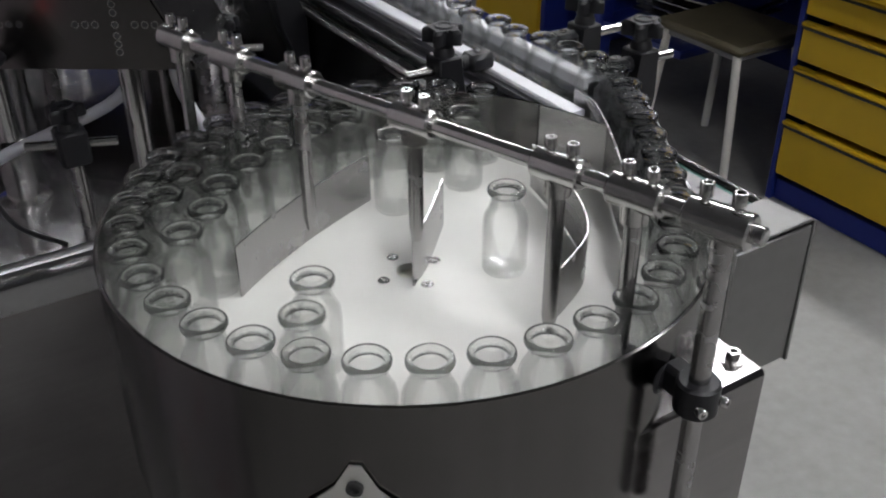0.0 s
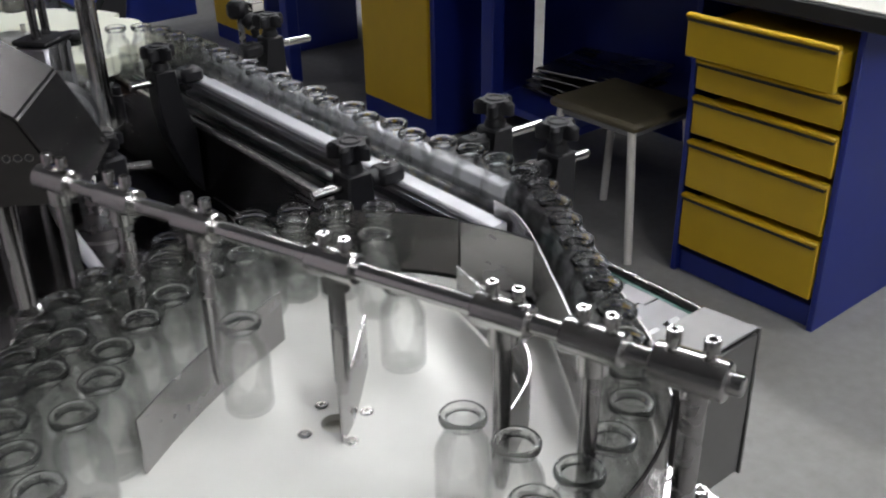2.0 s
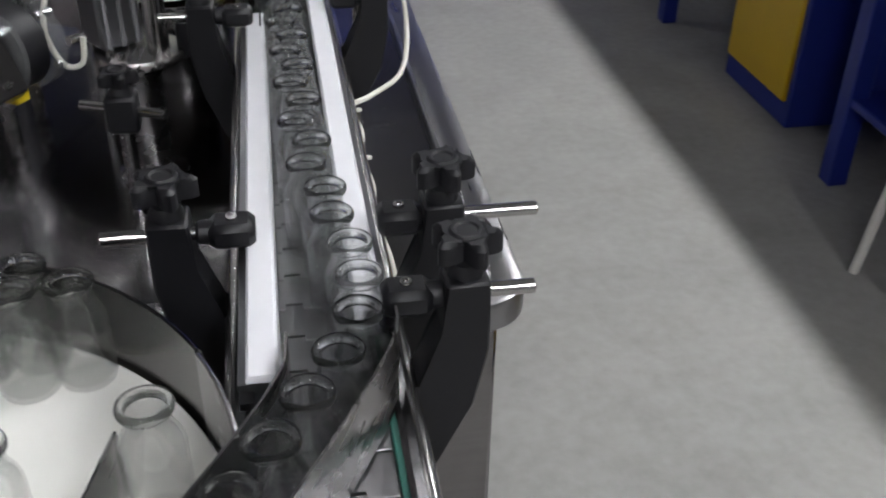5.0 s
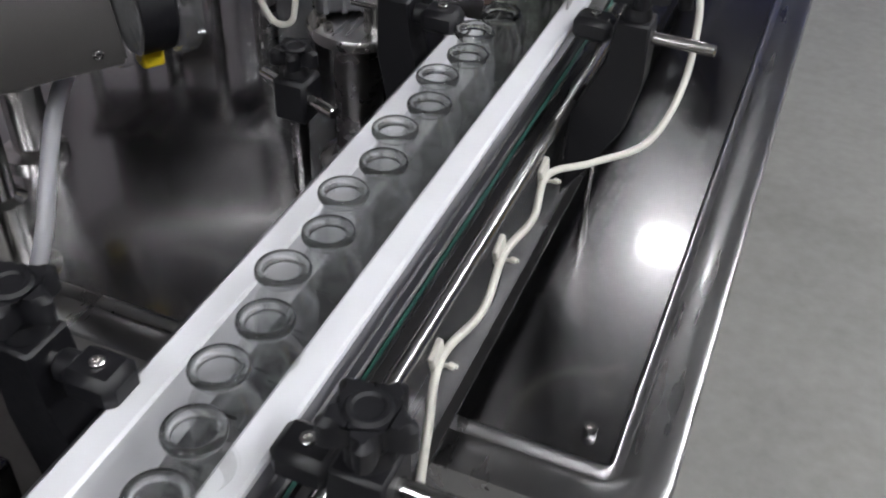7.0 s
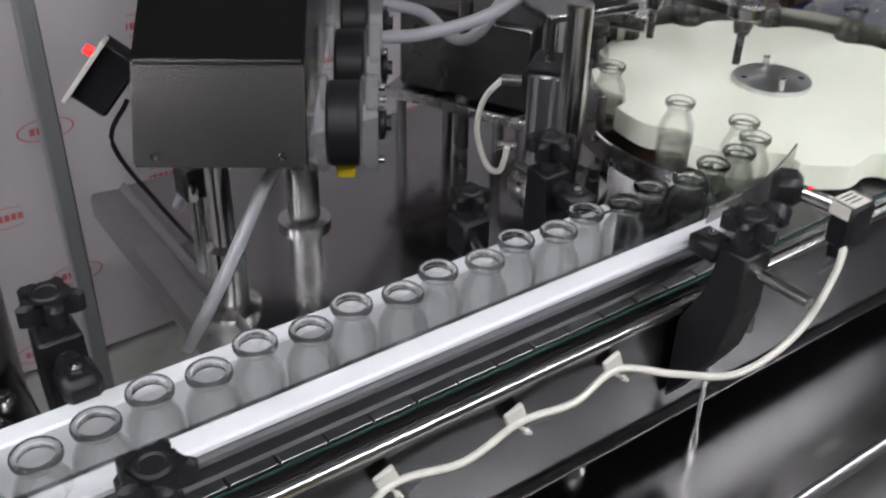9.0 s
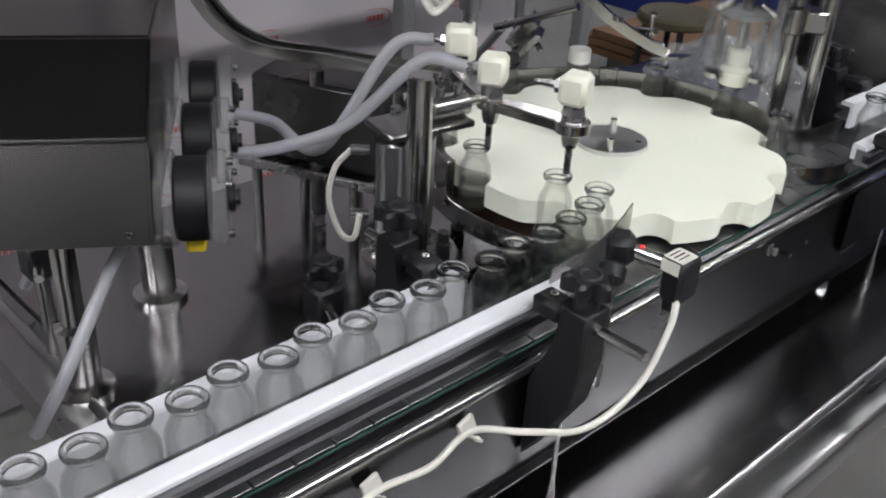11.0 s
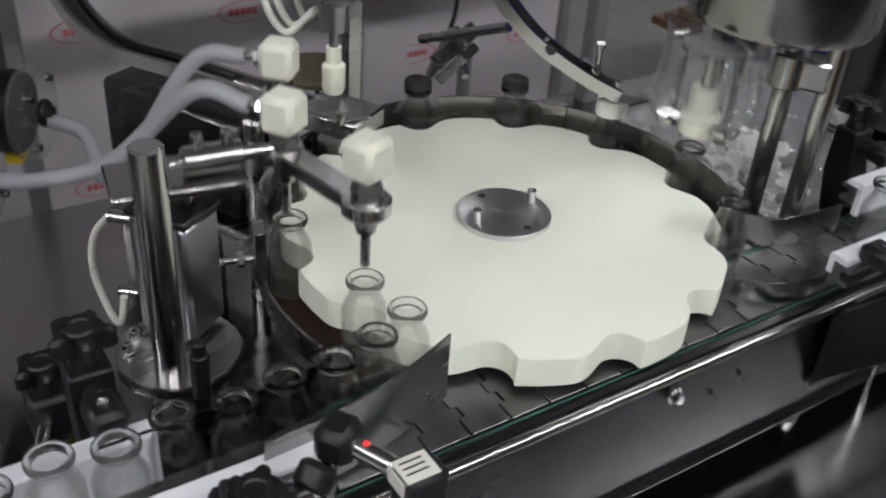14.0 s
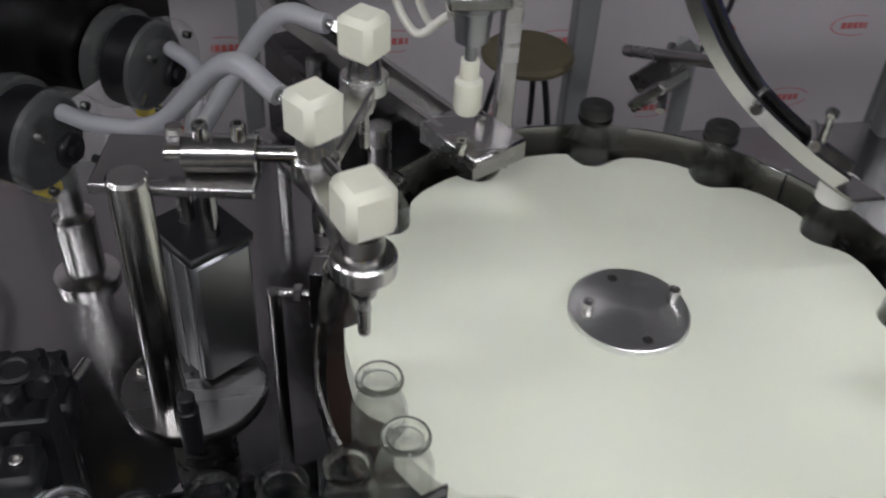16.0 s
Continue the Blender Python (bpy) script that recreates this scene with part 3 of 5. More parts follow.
g = thing("inner_lane_guide", "bent stainless strip guiding bottles onto the chain", "guide strip", "lane guides")
bm = bmesh.new()
sheet(bm, [(-0.172, 0.443), (-0.126, 0.505), (-0.086, 0.568), (-0.048, 0.631), (-0.024, 0.680), (-0.020, 0.715)], ZC + 0.004, 0.8765, 0.0008, 4)
part("strip", bm, STEEL, g)

# ---- deflector rod with clamps, posts and blades ----
ROD0, ROD1 = Vector((-0.408, 0.850, 0.97)), Vector((-0.217, 0.293, 0.97))
RODD = (ROD1 - ROD0).normalized()


def rod_at(y):
    return ROD0 + RODD * ((y - ROD0.y) / RODD.y)


def deflector():
    t = thing("deflector_bar", "polished steel cross bar with clamped posts and bent deflector blades", "deflector bar")
    bm = bmesh.new()
    cyl(bm, ROD0, ROD1, 0.0066, 20, 0.0012)
    part("bar", bm, POLISHED, t)
    for y, zb in ((0.832, 0.86), (0.762, 0.83), (0.682, 0.825), (0.561, 0.862), (0.436, 0.832), (0.378, 0.826)):
        p = rod_at(y)
        bm = bmesh.new()
        cyl(bm, p - RODD * 0.02, p + RODD * 0.02, 0.0115, 20, 0.0015)
        cyl(bm, p - Vector((0, 0, 0.021)), p - Vector((0, 0, 0.0)), 0.010, 18, 0.001)
        cl = part("clamp", bm, POLISHED, t, "turned steel cross clamp")
        for k in (-0.008, 0.010):
            bm = bmesh.new()
            hex_bolt(bm, p + RODD * k + Vector((0, 0, 0.014)), 0.0046, 0.008)
            cyl(bm, p + RODD * k + Vector((0, 0, 0.008)), p + RODD * k + Vector((0, 0, 0.015)), 0.0028, 8)
            part("clamp_screw", bm, POLISHED, cl)
        bm = bmesh.new()
        cyl(bm, p - Vector((0, 0, 0.018)), (p.x, p.y, zb + 0.012), 0.0062, 16)
        cyl(bm, (p.x, p.y, zb + 0.012), (p.x, p.y, zb), 0.0062, 16, 0, 0.004)
        part("post", bm, STEEL, t, "round steel post with a flattened end")
    # end clamp on the upright
    p = rod_at(0.318)
    bm = bmesh.new()
    cyl(bm, p - RODD * 0.027, p + RODD * 0.018, 0.0125, 20, 0.0015)
    cl = part("end_clamp", bm, POLISHED, t)
    for k in (-0.016, 0.006):
        bm = bmesh.new()
        hex_bolt(bm, p + RODD * k + Vector((0, 0, 0.016)), 0.0048, 0.009)
        cyl(bm, p + RODD * k + Vector((0, 0, 0.009)), p + RODD * k + Vector((0, 0, 0.017)), 0.003, 8)
        part("clamp_screw", bm, POLISHED, cl)
    bm = bmesh.new()
    cyl(bm, (p.x, p.y, 0.962), (p.x, p.y, 0.953), 0.009, 16)
    cyl(bm, (p.x, p.y, 0.955), (p.x, p.y, 0.703), 0.0075, 18, 0.001)
    part("upright", bm, STEEL, t, "round steel upright")
    bm = bmesh.new()
    cyl(bm, (p.x, p.y, 0.818), (p.x, p.y, 0.845), 0.016, 20, 0.002)
    box(bm, (p.x + 0.002, p.y + 0.016, 0.8315), (0.02, 0.03, 0.025), 0.004)
    kn = part("holder", bm, BLACK, t, "black split holder screwed to the tub")
    bm = bmesh.new()
    cyl(bm, (p.x - 0.006, p.y + 0.026, 0.8315), (p.x - 0.02, p.y + 0.06, 0.8315), 0.014, 16, 0.002)
    part("holder_boss", bm, BLACK, kn)
    for k in (-0.011, 0.010):
        bm = bmesh.new()
        hex_bolt(bm, (p.x + k, p.y - 0.013, 0.8315), 0.004, 0.006, (k * 20, -1, 0))
        part("holder_screw", bm, POLISHED, kn)
    for pts, z0, z1 in (([(-0.442, 0.627), (-0.40, 0.655), (-0.345, 0.685), (-0.27, 0.717)], ZC + 0.003, ZC + 0.052),
                        ([(-0.312, 0.563), (-0.285, 0.585), (-0.236, 0.637)], ZC + 0.003, ZC + 0.052),
                        ([(-0.252, 0.457), (-0.225, 0.468), (-0.185, 0.492), (-0.158, 0.53), (-0.137, 0.585), (-0.120, 0.655)], ZC + 0.003, ZC + 0.05)):
        bm = bmesh.new()
        sheet(bm, pts, z0, z1, 0.0008)
        part("blade", bm, STEEL, t, "bent stainless deflector blade")
    return t


deflector()


# ---- glass bottles ----
def bottle_mesh():
    o = [(0, 0.001), (0.006, 0.0005), (0.0165, 0.0), (0.0188, 0.0012), (0.0197, 0.004), (0.0198, 0.046), (0.0195, 0.0505), (0.0182, 0.0555),
         (0.0157, 0.0605), (0.0138, 0.065), (0.0131, 0.0690), (0.0133, 0.0740), (0.0116, 0.0740), (0.0114, 0.0685), (0.0122, 0.0640),
         (0.0141, 0.0588), (0.0166, 0.0538), (0.0177, 0.0495), (0.0180, 0.045), (0.0180, 0.006), (0.0165, 0.0038), (0.006, 0.0042), (0, 0.0046)]
    bm = bmesh.new()
    lathe(bm, o, 36)
    return finish("bottle", bm, GLASS)


def lip_mesh():
    o = [(0.0116, 0.0742), (0.0134, 0.0742), (0.0152, 0.0750), (0.0163, 0.0768), (0.0165, 0.0785), (0.0160, 0.0803), (0.0148, 0.0813), (0.0134, 0.0814),
         (0.0122, 0.0806), (0.0117, 0.0790), (0.0116, 0.0742)]
    bm = bmesh.new()
    lathe(bm, o, 36)
    bmesh.ops.remove_doubles(bm, verts=bm.verts, dist=1e-6)
    return finish("lip", bm, GLASS_LIP)


BOTTLE = bottle_mesh()
LIP = lip_mesh()
bm = bmesh.new()
lathe(bm, [(0, 0.0048), (0.0163, 0.0042), (0.0176, 0.007), (0.0176, 0.034), (0.0168, 0.0345), (0, 0.0345)], 24)
LIQUID = finish("liquid", bm, WATER)
bm = bmesh.new()
lathe(bm, [(0, 0.072), (0.0108, 0.072), (0.0108, 0.0818), (0.0158, 0.082), (0.0162, 0.084), (0.0160, 0.0895), (0.0150, 0.091), (0.004, 0.0912), (0.003, 0.0905), (0, 0.0905)], 24)
STOPPER = finish("stopper", bm, BLACK_RUBBER)
bm = bmesh.new()
lathe(bm, [(0.0150, 0.0715), (0.0168, 0.0725), (0.0168, 0.0905), (0.0160, 0.0925), (0.004, 0.0928), (0, 0.0928)], 28)
CAP = finish("cap", bm, CAP_WHITE)


def bottle(x, y, level=0):
    """level 0: empty; 1: part filled; 2: with a stopper; 3: with a cap."""
    words = ("empty clear glass vial with a thick rolled lip", "clear glass vial part filled with clear liquid",
             "part filled glass vial with a black rubber stopper", "part filled glass vial with a closed cap")[level]
    b = tagged(new("bottle", BOTTLE), words, "bottle", "bottles")
    b.location = (x, y, ZC + 0.0012)
    lip = new("lip", LIP)
    lip.parent = b
    if level >= 1:
        lq = new("liquid", LIQUID)
        lq.parent = b
    if level == 2:
        new("stopper", STOPPER).parent = b
    if level == 3:
        new("cap", CAP).parent = b
    return b


# the queue: tub wall, lane, chain; slots one pitch apart, counted back from the star wheel
STEP = 0.0405
arc = [(TC[0] + 0.2285 * math.cos(radians(a)), TC[1] + 0.2285 * math.sin(radians(a))) for a in range(20, 303, 3)]
QUEUE = [Vector((x, y, 0)) for x, y in arc] + smooth_path([(*p, 0) for p in (LANE[1:] + [(0.026, 0.80), (0.015, 0.85), (0.007, 0.92), (0.003, 1.0),
        (0.001, 1.1), (-0.003, 1.25), (-0.006, 1.40), (-0.009, 1.47), (-0.018, 1.515), (-0.037, 1.556)])], 8)
CUM = [0.0]
for a, b in zip(QUEUE, QUEUE[1:]):
    CUM.append(CUM[-1] + (b - a).length)
QLEN = CUM[-1]


def queue_at(s):
    s = min(max(s, 0.0), QLEN)
    k = min(int(np.searchsorted(CUM, s)), len(CUM) - 1)
    k = max(k, 1)
    f = (s - CUM[k - 1]) / max(CUM[k] - CUM[k - 1], 1e-9)
    return QUEUE[k - 1].lerp(QUEUE[k], f)


STARTS, DURATION = (1.1, 4.65, 8.2, 11.95, 15.95), 1.95


def indexed(t):
    """How many pockets the star wheel has turned by t."""
    n = 0.0
    for s in STARTS:
        f = min(max((t - s) / DURATION, 0.0), 1.0)
        n += f * f * (3 - 2 * f)
    return n


POCKET0, POCKET_STEP, POCKET_R = -67.8, 30.0, 0.2235


def slot_place(u, i):
    """Where bottle i stands after u steps; u below 0 is in the queue."""
    if u <= 0:
        p = queue_at(QLEN + u * STEP - 0.0072 * min(1.0, -u / 6))
        wob = -0.0048 if i % 2 else 0.0048
        if 0.80 < p.y < 1.47 and p.x > -0.03:
            edge = min((p.y - 0.80) / 0.1, (1.47 - p.y) / 0.06, 1.0)
            p = p + Vector((wob * edge, 0, 0))
        return p.x, p.y
    if u < 1:
        a0 = Vector((QUEUE[-1].x - SC[0], QUEUE[-1].y - SC[1]))
        r0, g0 = a0.length, math.degrees(math.atan2(a0.y, a0.x))
        r, a = r0 + (POCKET_R - r0) * min(1, u * 1.6), g0 + (POCKET0 - g0) * u
    elif u <= 9:
        r, a = POCKET_R, POCKET0 - POCKET_STEP * (u - 1)
    else:
        x9 = SC[0] + POCKET_R * math.cos(radians(POCKET0 - 240))
        y9 = SC[1] + POCKET_R * math.sin(radians(POCKET0 - 240))
        f = u - 9
        return x9 + (0.012 - x9) * min(1, f * 1.3), y9 + 0.18 * f
    return SC[0] + r * math.cos(radians(a)), SC[1] + r * math.sin(radians(a))


MOVING = []
TIMES = [0, 0.2, 0.6] + [round(1.0 + 0.25 * k, 2) for k in range(60)] + [16.0]


def reduced(rows):
    """Leave out rows in the middle of a rest."""
    keep = [rows[0]]
    for a, b, c in zip(rows, rows[1:], rows[2:]):
        if (a[1].translation - b[1].translation).length > 2e-5 or (b[1].translation - c[1].translation).length > 2e-5:
            keep.append(b)
    return keep + [rows[-1]]


n_queue = int(QLEN / STEP) - 1
for i in range(-11, n_queue):
    u0 = -i
    level = 0 if u0 < -1 else 1 if u0 < 1 else 2 if u0 < 3 else 3 if u0 < 4 else 1
    x, y = slot_place(u0, i)
    ob = bottle(x, y, level)
    rows = []
    for tm in TIMES:
        u = u0 + indexed(tm)
        if u > 10:
            # carried off by the chain
            tt = tm
            x, y = 0.012, min(slot_place(10, i)[1] + (u - 10) * 0.33, 3.15 - 0.03 * (i + 11) * 0.5)
        else:
            x, y = slot_place(u, i)
        rows.append((tm, pose(x, y, ZC + 0.0012, 0, 0, (i * 77) % 360)))
    MOVING.append((ob, reduced(rows)))

# crowd on the disc inside the wall row: pushed on a little by each step
CROWD = [(-0.483, 0.625), (-0.476, 0.690), (-0.447, 0.722), (-0.413, 0.752), (-0.375, 0.772), (-0.333, 0.785), (-0.290, 0.790), (-0.452, 0.652),
         (-0.428, 0.686), (-0.393, 0.710), (-0.356, 0.730), (-0.317, 0.742), (-0.276, 0.748), (-0.208, 0.775), (-0.177, 0.750), (-0.246, 0.772)]
for k, (x, y) in enumerate(CROWD):
    ob = bottle(x, y)
    d = Vector((x - TC[0], y - TC[1], 0))
    rows = []
    for tm in TIMES:
        a = radians(5.5 * min(indexed(tm), 1.0)) * (1 if k not in (0, 7) else 0.4)
        p = Matrix.Rotation(a, 3, "Z") @ d
        rows.append((tm, pose(TC[0] + p.x, TC[1] + p.y, ZC + 0.0012, 0, 0, (k * 53) % 360)))
    MOVING.append((ob, reduced(rows)))

# loose bottles riding on the disc
FREE = [
    [(0, -0.229, 0.547), (0.5, -0.221, 0.566), (1, -0.217, 0.586), (1.5, -0.213, 0.603), (2, -0.210, 0.620), (2.5, -0.211, 0.638), (3, -0.208, 0.652),
     (3.5, -0.205, 0.670), (4, -0.210, 0.691), (4.2, -0.215, 0.700), (5, -0.232, 0.716), (16, -0.232, 0.716)],
    [(0, -0.426, 0.511), (0.5, -0.399, 0.476), (1, -0.364, 0.453), (1.5, -0.322, 0.443), (2, -0.286, 0.452), (2.5, -0.266, 0.469), (3, -0.237, 0.492),
     (3.5, -0.211, 0.515), (4.2, -0.190, 0.556), (5, -0.182, 0.62), (6, -0.21, 0.665), (16, -0.21, 0.665)],
    [(0, -0.451, 0.475), (0.5, -0.412, 0.434), (1, -0.372, 0.411), (1.5, -0.318, 0.402), (2, -0.278, 0.409), (2.5, -0.221, 0.434), (3, -0.180, 0.470),
     (3.5, -0.148, 0.515), (4.2, -0.116, 0.579), (5, -0.098, 0.64), (6, -0.098, 0.685), (16, -0.098, 0.685)],
    [(0, -0.256, 0.692), (0.5, -0.274, 0.684), (1, -0.298, 0.676), (1.5, -0.321, 0.664), (2, -0.341, 0.652), (2.5, -0.360, 0.635), (3, -0.376, 0.612),
     (3.5, -0.388, 0.580), (4, -0.390, 0.545), (5, -0.365, 0.49), (6, -0.31, 0.465), (16, -0.31, 0.465)],
    [(0, -0.173, 0.698), (1, -0.173, 0.699), (2.5, -0.180, 0.706), (3.5, -0.250, 0.705), (4.2, -0.262, 0.696), (16, -0.262, 0.696)],
]
for k, rows in enumerate(FREE):
    ob = bottle(rows[0][1], rows[0][2])
    MOVING.append((ob, [(tm, pose(x, y, ZC + 0.0012, 0, 0, 40 * k)) for tm, x, y in rows]))


# ---- machine deck ----
def deck():
    t = thing("machine_deck", "smeared stainless machine deck with a folded drip edge", "machine deck")
    x0, x1, y0, y1 = -0.75, 0.190, 1.095, 3.0
    bm = bmesh.new()
    box(bm, ((x0 + x1) / 2, (y0 + y1) / 2, DECK - 0.004), (x1 - x0, y1 - y0, 0.008), 0.001)
    part("plate", bm, STEEL_DECK, t)
    # raised rolled edge that runs round the plate
    rim = [(-0.003, 0.0), (-0.002, 0.008), (0.001, 0.010), (0.004, 0.009), (0.009, 0.002), (0.013, 0.003), (0.044, 0.006), (0.049, 0.004), (0.051, -0.002), (0.051, -0.03), (0.047, -0.03), (0.044, -0.004), (0.013, -0.004), (-0.003, -0.008)]
    loop = [Vector((x0 + 0.01, y0, DECK))]
    for k in range(7):
        a = radians(-90 + 15 * k)
        loop.append(Vector((x1 - 0.006 + 0.006 * math.cos(a), y0 + 0.006 + 0.006 * math.sin(a), DECK)))
    loop.append(Vector((x1, y1, DECK)))
    bm = bmesh.new()
    sweep(bm, loop, rim)
    part("edge_fold", bm, RIM_STEEL, t, "folded bright drip edge")
    bm = bmesh.new()
    box(bm, (-0.2425, 2.075, 0.302), (0.955, 1.79, 0.60), 0.006)
    part("cabinet", bm, STEEL_SHEET, t, "dark satin cabinet under the deck")
    for x, y in ((0.164, 1.13),):
        bm = bmesh.new()
        hex_bolt(bm, (x, y, DECK), 0.006, 0.009)
        part("bolt", bm, POLISHED, t)
    for y in (1.36, 1.375, 1.95):
        bm = bmesh.new()
        hex_bolt(bm, (0.2345, y, 0.585), 0.0035, 0.004, (1, 0, 0))
        part("panel_screw", bm, POLISHED, t)
    bm = bmesh.new()
    box(bm, (-0.62, 1.171, 0.50), (0.03, 0.012, 0.05), 0.003)
    cyl(bm, (-0.62, 1.17, 0.51), (-0.62, 1.14, 0.51), 0.006, 10)
    part("door_latch", bm, BLACK, t)
    for x in (-0.5, 0.1):
        bm = bmesh.new()
        cyl(bm, (x, 1.25, 0), (x, 1.25, 0.03), 0.03, 14)
        part("foot", bm, BLACK_RUBBER, t)
    bm = bmesh.new()
    cyl(bm, (0.13, 1.12, 0.0), (0.13, 1.12, 0.6), 0.018, 16)
    cyl(bm, (0.13, 1.12, 0.40), (0.13, 1.12, 0.46), 0.024, 16, 0.003)
    part("front_leg", bm, BLACK, t)
    return t


deck()

# ---- cable along the frame ----
cable_thing = thing("sensor_cable", "white sensor cable tied along the conveyor frame", "cable")
CL = [(0.066, 1.034, 0.766), (0.067, 1.161, 0.766), (0.067, 1.271, 0.772)]
bm = bmesh.new()
hose_mesh(bm, [(0.075, 0.93, 0.62), (0.082, 0.955, 0.70), (0.077, 0.985, 0.745), CL[0], (0.073, 1.098, 0.760), CL[1], (0.073, 1.216, 0.765), CL[2], (0.095, 1.315, 0.766), (0.135, 1.35, 0.778),
               (0.15, 1.40, 0.81), (0.148, 1.44, 0.86), (0.138, 1.456, 0.895)], 0.0034, 10)
part("cable", bm, CABLE, cable_thing)
for c in CL:
    bm = bmesh.new()
    box(bm, (FX + 0.004, c[1] - 0.004, c[2] + 0.006), (0.005, 0.019, 0.019), 0.001, Matrix.Rotation(radians(20), 4, "X"))
    pad = part("tie_pad", bm, CABLE, cable_thing, "square adhesive tie pad")
    bm = bmesh.new()
    cyl(bm, (c[0] - 0.004, c[1], c[2] - 0.007), (c[0] + 0.012, c[1] + 0.002, c[2] - 0.005), 0.0016, 8)
    box(bm, (c[0] + 0.008, c[1], c[2] - 0.004), (0.005, 0.005, 0.004), 0.0008)
    part("tie_tail", bm, CABLE, pad)


def photo_sensor():
    t = thing("photo_sensor", "black photoelectric sensor with a pale label on a steel pin", "sensor", at=(0.13, 1.462, 0.885))
    bm = bmesh.new()
    box(bm, (0.005, 0, 0.012), (0.024, 0.032, 0.044), 0.004)
    part("housing", bm, BLACK, t)
    bm = bmesh.new()
    box(bm, (0.004, -0.003, 0.0345), (0.021, 0.024, 0.001))
    box(bm, (0.003, -0.0165, 0.027), (0.019, 0.001, 0.012))
    lb = part("label", bm, CABLE, t, "pale printed label")
    for k in range(3):
        bm = bmesh.new()
        box(bm, (-0.002 + 0.005 * k, -0.004, 0.0353), (0.0012, 0.016, 0.0005))
        part("print_bar", bm, BLACK, lb)
    bm = bmesh.new()
    cyl(bm, (0.0, -0.002, -0.008), (0.002, -0.004, -0.024), 0.007, 12, 0.001)
    part("plug", bm, BLACK, t)
    bm = bmesh.new()
    cyl(bm, (-0.004, -0.004, 0.022), (-0.050, -0.040, 0.038), 0.007, 16, 0.001)
    part("barrel", bm, POLISHED, t, "threaded bright barrel")
    bm = bmesh.new()
    lathe(bm, [(0, 0), (0.002, 0), (0.002, 0.001), (0, 0.001)], 10, (-0.026, -0.0215, 0.0371))
    part("signal_light", bm, LED_RED, t, "lit red signal light")
    bm = bmesh.new()
    box(bm, (-0.042, -0.033, 0.034), (0.026, 0.03, 0.028), 0.006, Matrix.Rotation(radians(38), 4, "Z"))
    cyl(bm, (-0.036, -0.048, 0.024), (-0.030, -0.060, 0.012), 0.013, 16, 0.003)
    part("clamp_block", bm, BLACK, t)
    bm = bmesh.new()
    cyl(bm, (-0.042, -0.040, 0.02), (-0.042, -0.040, -0.12), 0.0052, 12)
    part("pin", bm, STEEL, t)
    return t


photo_sensor()

# ---- star wheel ----
star = thing("indexing_star", "thick ivory plastic star wheel with twelve pockets", "star wheel", at=(SC[0], SC[1], 0))
R_ST = 0.224


def rim_radius(d):
    """Wheel radius d degrees past a pocket's middle: eased lead-in, round seat, sharp far corner."""
    def seat(q):
        o = POCKET_R * math.sin(radians(q))
        return POCKET_R * math.cos(radians(q)) - math.sqrt(max(0.0212 ** 2 - o * o, 0))
    if -3.4 <= d <= 5.2:
        return seat(d)
    if -12.0 < d < -3.4:
        f = (d + 12.0) / 8.6
        return R_ST + (seat(-3.4) - R_ST) * f * f * (1.6 - 0.6 * f)
    return R_ST


poly = []
for k in range(12):
    for d in list(np.linspace(-15, -4, 8)) + list(np.linspace(-3.2, 5.2, 11)) + [5.35, 8.5, 11.7]:
        pa = radians(POCKET0 + 30 * k + float(d))
        r = rim_radius(float(d))
        poly.append((r * math.cos(pa), r * math.sin(pa)))
bm = bmesh.new()
prism(bm, poly, 0.821, 0.850, 0.0012)
part("wheel", bm, STAR_WHITE, star)
bm = bmesh.new()
groove = [(0.0466 - 0.0009 * k, 0.8562 + (0.00012 if k % 2 else -0.00012)) for k in range(51)]
lathe(bm, [(0, 0.850), (0.048, 0.850), (0.048, 0.8555), (0.0472, 0.8562)] + groove + [(0, 0.8562)], 72)
hub = part("hub_plate", bm, HUB, star, "turned stainless hub plate", smooth=False)
for k in range(4):
    a = radians(35 + 90 * k)
    bm = bmesh.new()
    if k % 2 == 0:
        cyl(bm, (0.036 * math.cos(a), 0.036 * math.sin(a), 0.856), (0.036 * math.cos(a), 0.036 * math.sin(a), 0.868), 0.0042, 14, 0.0006)
        lathe(bm, [(0.0042, 0), (0.0046, 0.003), (0.002, 0.0032), (0, 0.001)], 12, (0.036 * math.cos(a), 0.036 * math.sin(a), 0.867))
    else:
        lathe(bm, [(0.0042, 0.0002), (0.0025, 0.0006), (0, 0.0004)], 12, (0.036 * math.cos(a), 0.036 * math.sin(a), 0.8562))
    part("hub_pin", bm, POLISHED if k % 2 == 0 else BLACK_RUBBER, hub)


